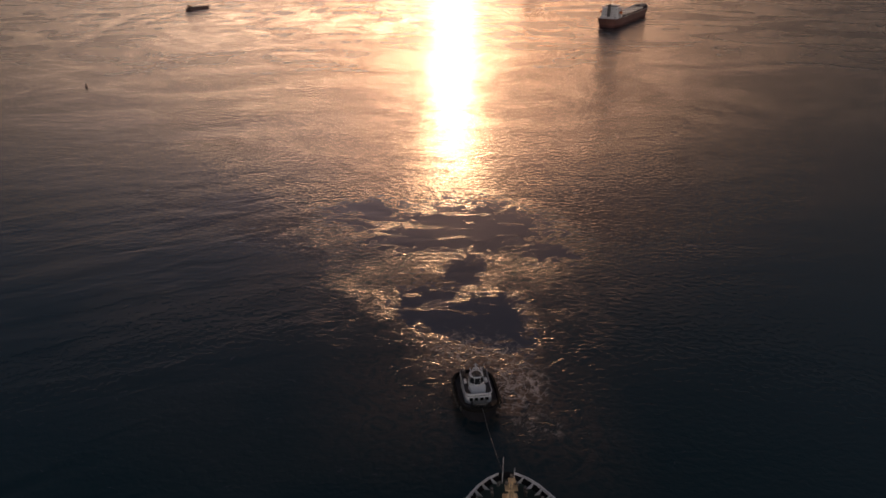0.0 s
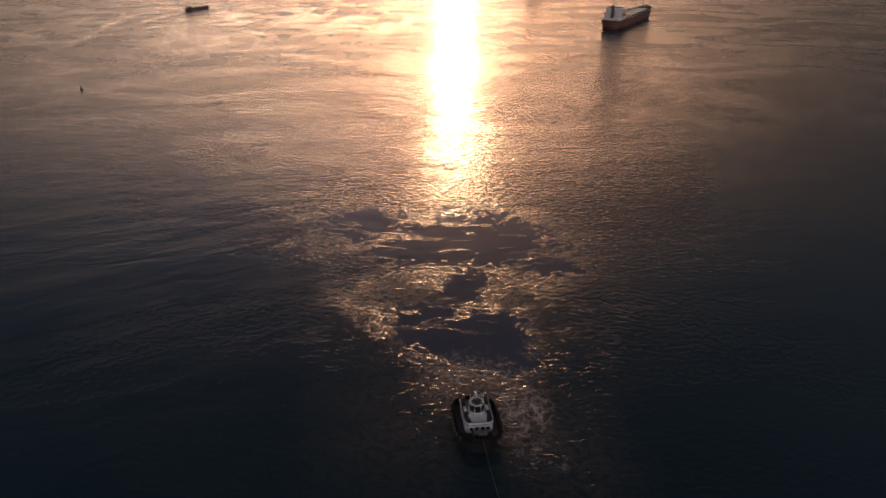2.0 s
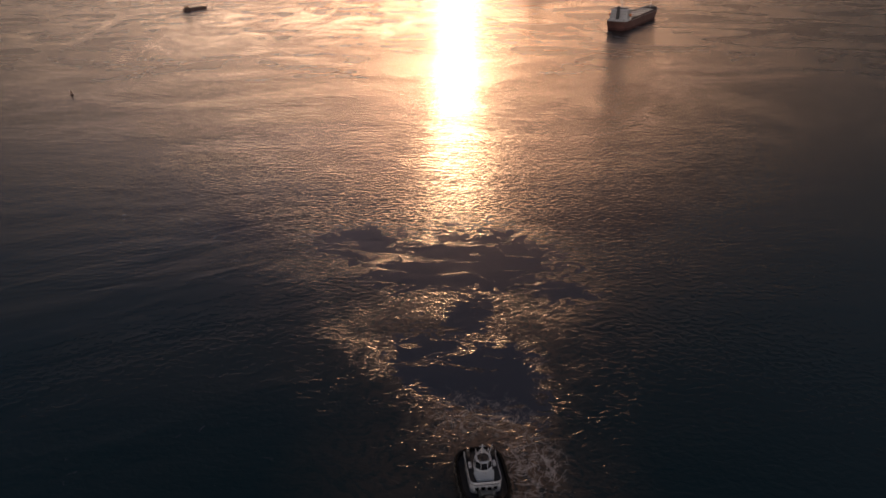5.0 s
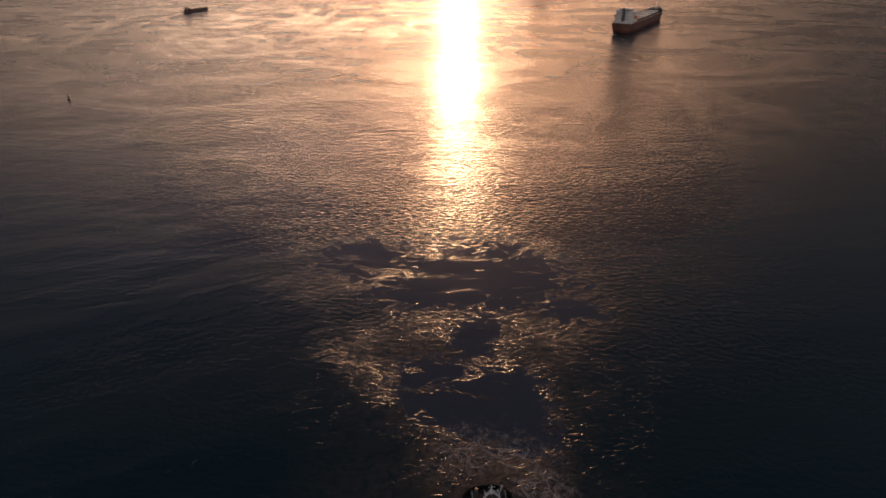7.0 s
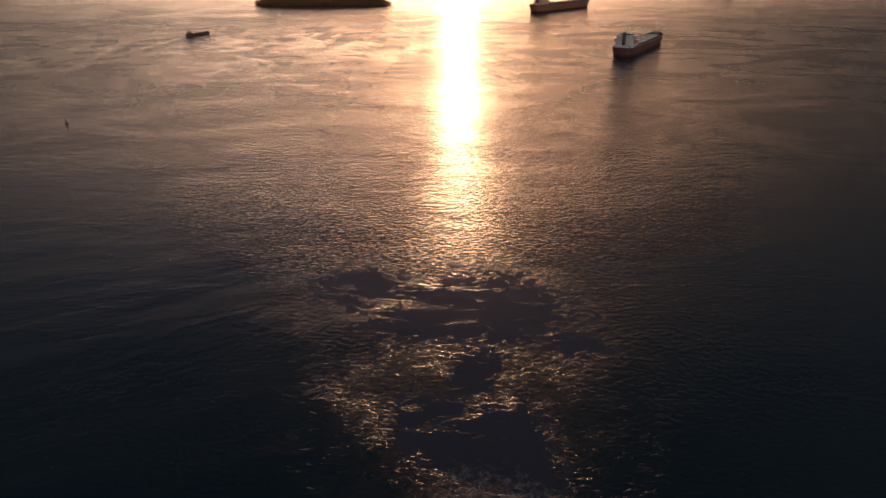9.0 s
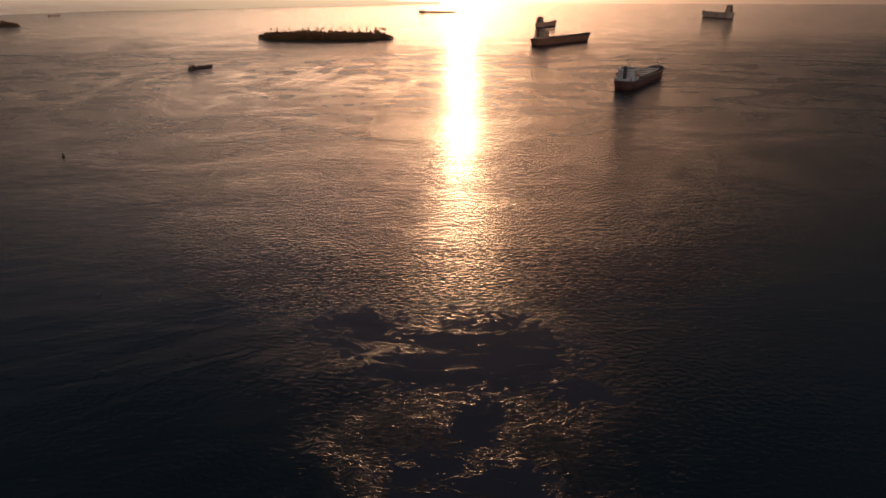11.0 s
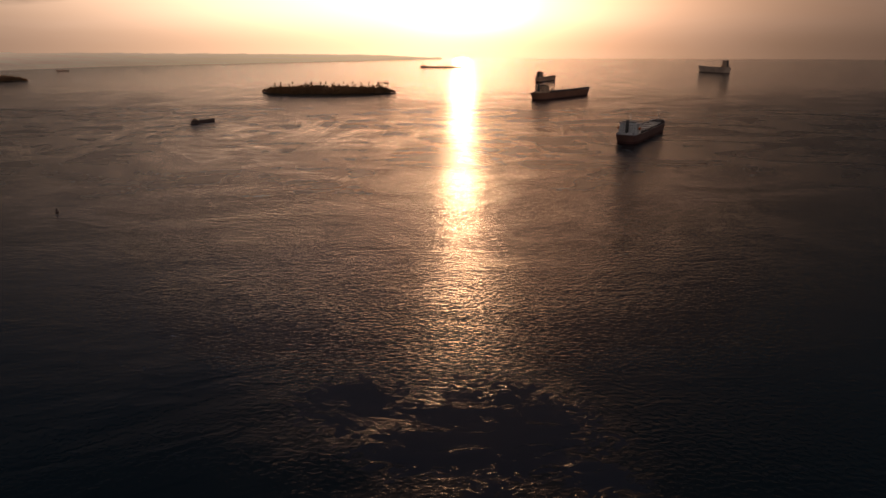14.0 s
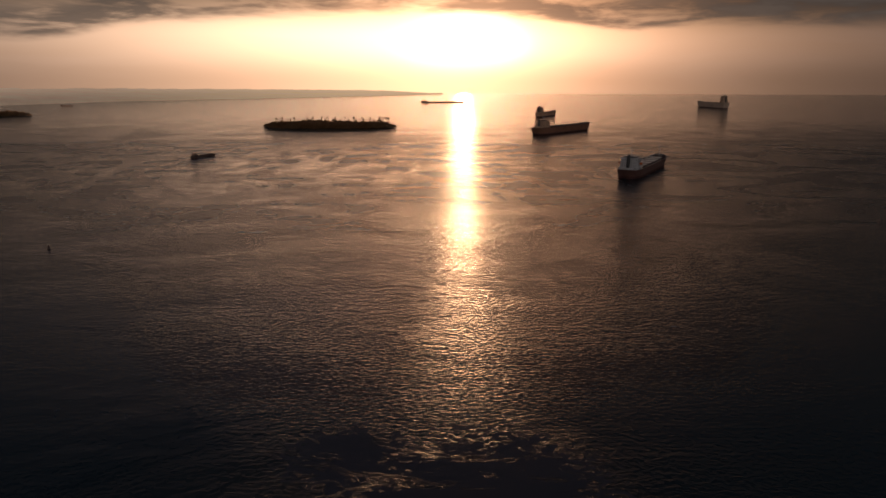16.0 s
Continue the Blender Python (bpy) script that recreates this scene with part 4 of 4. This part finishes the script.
        for k in range(5):
            rod(rl, (-4.4 + 0.28 * k, s * 3.0, zd + 2.1), (-4.4 + 0.28 * k, s * 3.0, zd + 3.0), 0.035, n=5)
        rod(rl, (-4.4, s * 3.0, zd + 3.0), (-3.2, s * 3.0, zd + 3.0), 0.04, n=5)
        part("rail", rl, TUG_WHITE, t)
    # foredeck winch, staple and bitts; capstan and towing hook aft
    wz = bmesh.new()
    rod(wz, (4.5, -1.0, zd + 1.0), (4.5, 1.0, zd + 1.0), 0.55, n=14)
    for y in (-1.1, 1.1):
        rod(wz, (4.5, y - 0.08, zd + 1.0), (4.5, y + 0.08, zd + 1.0), 0.95, n=18)
        box(wz, (4.5, y * 1.25, zd + 0.6), (1.5, 0.35, 1.2), bevel=0.06)
    part("towing_winch", wz, STEEL, t)
    st = bmesh.new()
    for y in (-0.6, 0.6):
        rod(st, (6.2, y, zd + 0.2), (6.2, y, zd + 2.0), 0.17)
    rod(st, (6.2, -0.75, zd + 2.0), (6.2, 0.75, zd + 2.0), 0.17)
    part("towing_staple", st, STEEL, t)
    for x, y in ((5.6, 1.9), (5.6, -1.9), (-6.4, 2.6), (-6.4, -2.6)):
        bt = bmesh.new()
        for d in (-0.3, 0.3):
            rod(bt, (x + d, y, zd), (x + d, y, zd + 0.8), 0.16, 0.19)
        rod(bt, (x - 0.6, y, zd + 0.5), (x + 0.6, y, zd + 0.5), 0.08)
        part("bitt", bt, STEEL, t)
    cp = bmesh.new()
    rod(cp, (-5.6, 0, zd), (-5.6, 0, zd + 0.9), 0.45, 0.3, 14)
    rod(cp, (-5.6, 0, zd + 0.9), (-5.6, 0, zd + 1.05), 0.42, n=14)
    part("capstan", cp, STEEL, t)
    part("engine_hatch", box(bmesh.new(), (-6.6, 0, zd + 0.2), (1.0, 1.2, 0.5), bevel=0.06), DECK_GREY, t)
    return t


TUG_AT, TUG_TURN = (9.35, 113.5, 0), -84.5
tug(TUG_AT, TUG_TURN)


# ---- the assisted ship, whose bow lies under the camera at the start ----
def assisted_ship(tip, heading):
    L, B, D = 150, 27, 13.2
    d = Matrix.Rotation(radians(heading), 4, "Z") @ Vector((L, 0, 0))
    t = thing("cargo_ship", (tip[0] - d.x, tip[1] - d.y, 0), heading, "dark-decked cargo ship with grey bulwark and cream foremast", "cargo ship")
    at = hull_shape(L, B, D, bow=0.20, sheer=2.6, point=0.57)
    ship_hull(t, at, D, HULL_DARK, BOOT, DECK_GREEN, BULWARK, bulwark=1.3, stations=60, gap=0.85, cap=0.2)
    zf = D + 2.6 - 1.3
    # stays inside the bulwark
    for s in (1, -1):
        for i in range(14):
            u = 0.993 - 0.0068 * i - 0.0003 * i * i
            x, b, z = at(u, 1.0)
            st = bmesh.new()
            vs = [st.verts.new(v) for v in ((x, s * (b - 0.3), z), (x, s * (b - 0.3), z - 1.3), (x - 0.2, s * max(b - 1.5, 0.05), z - 1.28))]
            st.faces.new(vs)
            r = bmesh.ops.extrude_face_region(st, geom=st.faces[:])
            bmesh.ops.translate(st, vec=(0.1, 0, 0), verts=[v for v in r["geom"] if isinstance(v, bmesh.types.BMVert)])
            part("bulwark_stay", st, BULWARK, t)
    # foremast with lamp platform, tripod legs and ladder
    fm = bmesh.new()
    X = L - 5.6
    rod(fm, (X, 0, zf), (X, 0, zf + 5.2), 0.5, 0.30, 12)
    for y in (-1.5, 1.5):
        rod(fm, (X - 1.8, y, zf), (X, 0, zf + 3.6), 0.22, 0.16)
    box(fm, (X, 0, zf + 3.7), (1.4, 1.9, 0.12))
    box(fm, (X, 0, zf + 5.1), (0.9, 1.1, 0.1))
    m = part("foremast", fm, CREAM, t, "cream painted foremast")
    for y, z in ((-0.7, 4.0), (0.7, 4.0), (0, 5.4)):
        lp = bmesh.new()
        rod(lp, (X + 0.5, y, zf + z - 0.25), (X + 0.5, y, zf + z + 0.3), 0.2, n=10)
        part("mast_light", lp, STEEL, m)
    ld = bmesh.new()
    for y in (-0.22, 0.22):
        rod(ld, (X - 0.7, y, zf), (X - 0.5, y, zf + 5.1), 0.04, n=5)
    for k in range(12):
        rod(ld, (X - 0.68, -0.22, zf + 0.4 + 0.4 * k), (X - 0.68, 0.22, zf + 0.4 + 0.4 * k), 0.03, n=5)
    part("ladder", ld, STEEL, m)
    pl = bmesh.new()
    box(pl, (X - 1.5, 0.1, zf + 1.0), (4.0, 2.3, 2.0), bevel=0.15)
    part("mast_house", pl, CREAM, t)
    js = bmesh.new()
    rod(js, (L - 1.1, 0.75, zf), (L - 1.1, 0.75, zf + 5.4), 0.07, 0.04)
    part("jackstaff", js, WHITE, t)
    sp = bmesh.new()
    rod(sp, (L - 2.2, -0.9, zf), (L - 2.2, -0.9, zf + 4.2), 0.09, 0.05)
    part("bow_light_post", sp, WHITE, t)
    for s in (1, -1):
        wl = bmesh.new()
        rod(wl, (L - 8.5, s * 2.0, zf + 1.2), (L - 8.5, s * 5.0, zf + 1.2), 0.8, n=14)
        box(wl, (L - 8.5, s * 3.5, zf + 0.5), (2.2, 3.4, 1.0), bevel=0.1)
        part("windlass", wl, STEEL, t)
        for x, y in ((3.4, 2.6), (5.4, 5.0), (7.6, 6.8)):
            bt = bmesh.new()
            for d2 in (-0.4, 0.4):
                rod(bt, (L - x + d2, s * y, zf), (L - x + d2, s * y, zf + 0.95), 0.22, 0.25)
            part("bitt", bt, STEEL, t)
        fl = bmesh.new()
        torus(fl, (L - 1.9, s * 1.4, zf + 0.7), (1, s * 0.9, 0), 0.35, 0.12, 12)
        part("fairlead", fl, STEEL, t)
    for i in range(5):
        hatch(t, L * 0.22 + i * L * 0.135, D - 1.3, L * 0.105, B * 0.62, DECK_GREEN, HATCH)
    house(t, L * 0.10, D - 1.3, B * 0.88, 5, L * 0.085)
    funnel(t, L * 0.04, D - 1.3, 16)
    return t


BOW_TIP = (11.2, 75.8)
assisted_ship(BOW_TIP, 90.0)

line = bmesh.new()
q = Matrix.Rotation(radians(TUG_TURN), 4, "Z")
a = Vector(TUG_AT) + q @ Vector((6.35, 0, 3.7))
b = Vector((BOW_TIP[0], BOW_TIP[1] - 1.0, 14.8))
tube(line, [a.lerp(b, i / 24) - Vector((0, 0, 1.1 * 4 * (i / 24) * (1 - i / 24))) for i in range(25)], 0.026, 6)
tagged(part("towline", line, ROPE, None), "taut pale towline from the tug's bow to the ship", "rope")


# ---- island ----
def palm(seed):
    r = random.Random(seed)
    t = thing("palm_tree", (0, 0, 0), 0, "tall coconut palm standing above the mangroves", "palm tree", "palms on the island")
    h = r.uniform(13, 19)
    lean = Vector((r.uniform(-3, 3), r.uniform(-3, 3), 0))
    b = bmesh.new()
    n = 7
    pts = [Vector((0, 0, h * i / n)) + lean * (i / n) ** 2 for i in range(n + 1)]
    for i in range(n):
        rod(b, pts[i], pts[i + 1], 0.34 - 0.022 * i, 0.34 - 0.022 * (i + 1), 7)
    part("trunk", b, BARK, t)
    c = bmesh.new()
    top = pts[-1]
    for k in range(13):
        a = k * 2.4 + r.random()
        up = r.uniform(-0.5, 0.9)
        Lf = r.uniform(3.6, 5.2)
        d = Vector((math.cos(a), math.sin(a), 0))
        side = Vector((-d.y, d.x, 0))
        prev = None
        for i in range(7):
            u = i / 6
            p = top + d * Lf * u * (1 - 0.22 * u) + Vector((0, 0, Lf * (up * u - 0.95 * u * u)))
            w = 0.55 * math.sin(math.pi * min(1, u * 0.9 + 0.1)) + 0.05
            q = [c.verts.new(p + side * w - Vector((0, 0, w * 0.55))), c.verts.new(p), c.verts.new(p - side * w - Vector((0, 0, w * 0.55)))]
            if prev:
                c.faces.new((prev[0], q[0], q[1], prev[1]))
                c.faces.new((prev[1], q[1], q[2], prev[2]))
            prev = q
    part("crown", c, PALM_LEAF, t)
    return t


def island_rim(a, C=(-222, 1420), rx=124, ry=64):
    """The shore line of the palm island at angle a."""
    k = 1 + 0.06 * math.sin(3 * a + 1) + 0.04 * math.sin(7 * a) + 0.025 * math.sin(13 * a + 2)
    e = abs(math.cos(a)) ** 8
    return C[0] + rx * k * math.cos(a) * (1 + 0.06 * e), C[1] + ry * k * math.sin(a)


def land(name, label, rim, C, height, material=None):
    bm = bmesh.new()
    n, rings = 96, []
    for f, z in ((1.06, -0.6), (1.0, 0.15), (0.95, 0.6 * height), (0.6, height), (0.2, height * 1.1)):
        rings.append([])
        for i in range(n):
            x, y = rim(i * math.tau / n)
            rings[-1].append(bm.verts.new((C[0] + (x - C[0]) * f, C[1] + (y - C[1]) * f, z + 0.2 * noise.noise((x * 0.1, y * 0.1, f * 9)))))
    for A, B in zip(rings, rings[1:]):
        for i in range(n):
            bm.faces.new((A[i], A[(i + 1) % n], B[(i + 1) % n], B[i]))
    bm.faces.new(rings[-1])
    return tagged(part(name, bm, material or MUD, None, smooth=True), label, "island", kind="structure")


def clumps(name, label, spots, material, seed, leaves=26, size=0.9):
    """Crowns of many small leaf sprays round each spot (x, y, z, radius, height)."""
    r = np.random.RandomState(seed)
    S = np.repeat(np.array(spots), leaves, 0)
    n = len(S)
    d = r.normal(size=(n, 3))
    d /= np.linalg.norm(d, axis=1)[:, None]
    d[:, 2] = np.where(d[:, 2] < -0.35, -d[:, 2], d[:, 2])
    rad = r.uniform(0.55, 1.12, n)
    P = S[:, :3] + d * (S[:, 3] * rad)[:, None] * np.array([1, 1, 1]) + 0
    P[:, 2] = S[:, 2] + d[:, 2] * S[:, 4] * rad
    u = r.normal(size=(n, 3))
    u -= d * (u * d).sum(1)[:, None] * 0.6
    u /= np.linalg.norm(u, axis=1)[:, None]
    v = np.cross(d, u)
    w = (size * r.uniform(0.6, 1.5, n))[:, None]
    V = np.stack([P - u * w, P - v * w * 0.7 + d * w * 0.25, P + u * w, P + v * w * 0.7 + d * w * 0.25], 1).reshape(-1, 3)
    me = bpy.data.meshes.new(name)
    me.from_pydata(V.tolist(), [], np.arange(len(V)).reshape(-1, 4).tolist())
    me.materials.append(material)
    return tagged(new(name, me), label, "trees", kind="stuff")


ISLAND = (-222, 1420)
land("island_ground", "low muddy shore of the wooded island", island_rim, ISLAND, 1.6)
rr = random.Random(5)
spots = []
while len(spots) < 1500:
    a, f = rr.random() * math.tau, math.sqrt(rr.random()) * 0.985
    x, y = island_rim(a)
    x, y = ISLAND[0] + (x - ISLAND[0]) * f, ISLAND[1] + (y - ISLAND[1]) * f
    edge = min(1, (1 - f) * 5 + 0.35)
    edge *= min(1, (1 - abs(x - ISLAND[0]) / 140) * 4.5 + 0.05)
    gap = 0.45 if -300 < x < -292 else 1.0
    h = (6.0 + 5.0 * cloudy(np.array([x]), np.array([y]), 45, 77)[0] + 2.5 * rr.random()) * (0.3 + 0.7 * edge) * gap
    rad = rr.uniform(2.4, 4.4)
    for k in range(2):
        spots.append((x + rr.uniform(-1, 1), y + rr.uniform(-1, 1), 1.2 + h * (0.35 + 0.45 * k), rad * (1.1 - 0.2 * k), h * 0.36))
clumps("mangrove_wood", "dense dark mangrove thicket covering the island", spots, LEAF, 3, 60, 1.1)
palms = [palm(s) for s in range(4)]
where = [(-325, 1425), (-312, 1430), (-318, 1440), (-300, 1445), (-294, 1450)] + [(-262 + rr.uniform(-10, 10), 1450 + rr.uniform(-10, 15)) for _ in range(7)] + \
        [(-240 + 8.2 * i + rr.uniform(-3, 3), 1458 + rr.uniform(-12, 12)) for i in range(17)] + [(-112 + rr.uniform(-14, 12), 1440 + rr.uniform(-15, 15)) for _ in range(9)]
for i, (x, y) in enumerate(where):
    m = pose(x, y, 1.3, 0, 0, rr.uniform(0, 360))
    if i < 4:
        palms[i].matrix_basis = m
    else:
        copy_thing(palms[i % 4], m)


# ---- islet and far shore ----
def islet_rim(a):
    k = 1 + 0.08 * math.sin(3 * a) + 0.05 * math.sin(8 * a + 1)
    return -1160 + 115 * k * math.cos(a), 1800 + 50 * k * math.sin(a)


land("islet_ground", "muddy edge of a small wooded islet", islet_rim, (-1160, 1800), 1.5)
spots = []
while len(spots) < 420:
    a, f = rr.random() * math.tau, math.sqrt(rr.random()) * 0.97
    x, y = islet_rim(a)
    x, y = -1160 + (x + 1160) * f, 1800 + (y - 1800) * f
    h = (6 + 6 * rr.random()) * (0.5 + min(0.6, (1 - f) * 2.5))
    spots.append((x, y, 1 + h * 0.55, rr.uniform(3, 5), h * 0.5))
clumps("islet_wood", "low dark trees crowding a small islet", spots, LEAF, 8, 50, 1.4)


def far_shore():
    """A wooded coast running away into the haze, rising to low hills."""
    bm = bmesh.new()
    line = [(-2600, 1900), (-1900, 2250), (-1560, 2500), (-1380, 2960), (-1020, 3350), (-640, 3830), (-262, 4310), (40, 4700)]
    n, prev = 420, None
    for i in range(n + 1):
        u = i / n * (len(line) - 1)
        k = min(int(u), len(line) - 2)
        p = Vector(line[k]).lerp(Vector(line[k + 1]), u - k)
        d = Vector(line[k + 1]) - Vector(line[k])
        out = Vector((-d.y, d.x)).normalized()
        fade = 1 - 0.75 * (i / n)
        row = []
        for j, (off, z) in enumerate(((-25, -1), (0, 0.6), (14, 9), (60, 17), (150, 30), (300, 48), (520, 74), (800, 66), (960, 2))):
            q = p + out * off
            if q.length > 4880:
                q = q.normalized() * 4880
            zz = z * (1 if j < 3 else fade) * (1 + (0.16 * noise.noise((q.x * 0.02, q.y * 0.02, j)) if j > 1 else 0))
            row.append(bm.verts.new((q.x, q.y, zz)))
        if prev:
            for j in range(len(row) - 1):
                bm.faces.new((prev[j], row[j], row[j + 1], prev[j + 1]))
        prev = row
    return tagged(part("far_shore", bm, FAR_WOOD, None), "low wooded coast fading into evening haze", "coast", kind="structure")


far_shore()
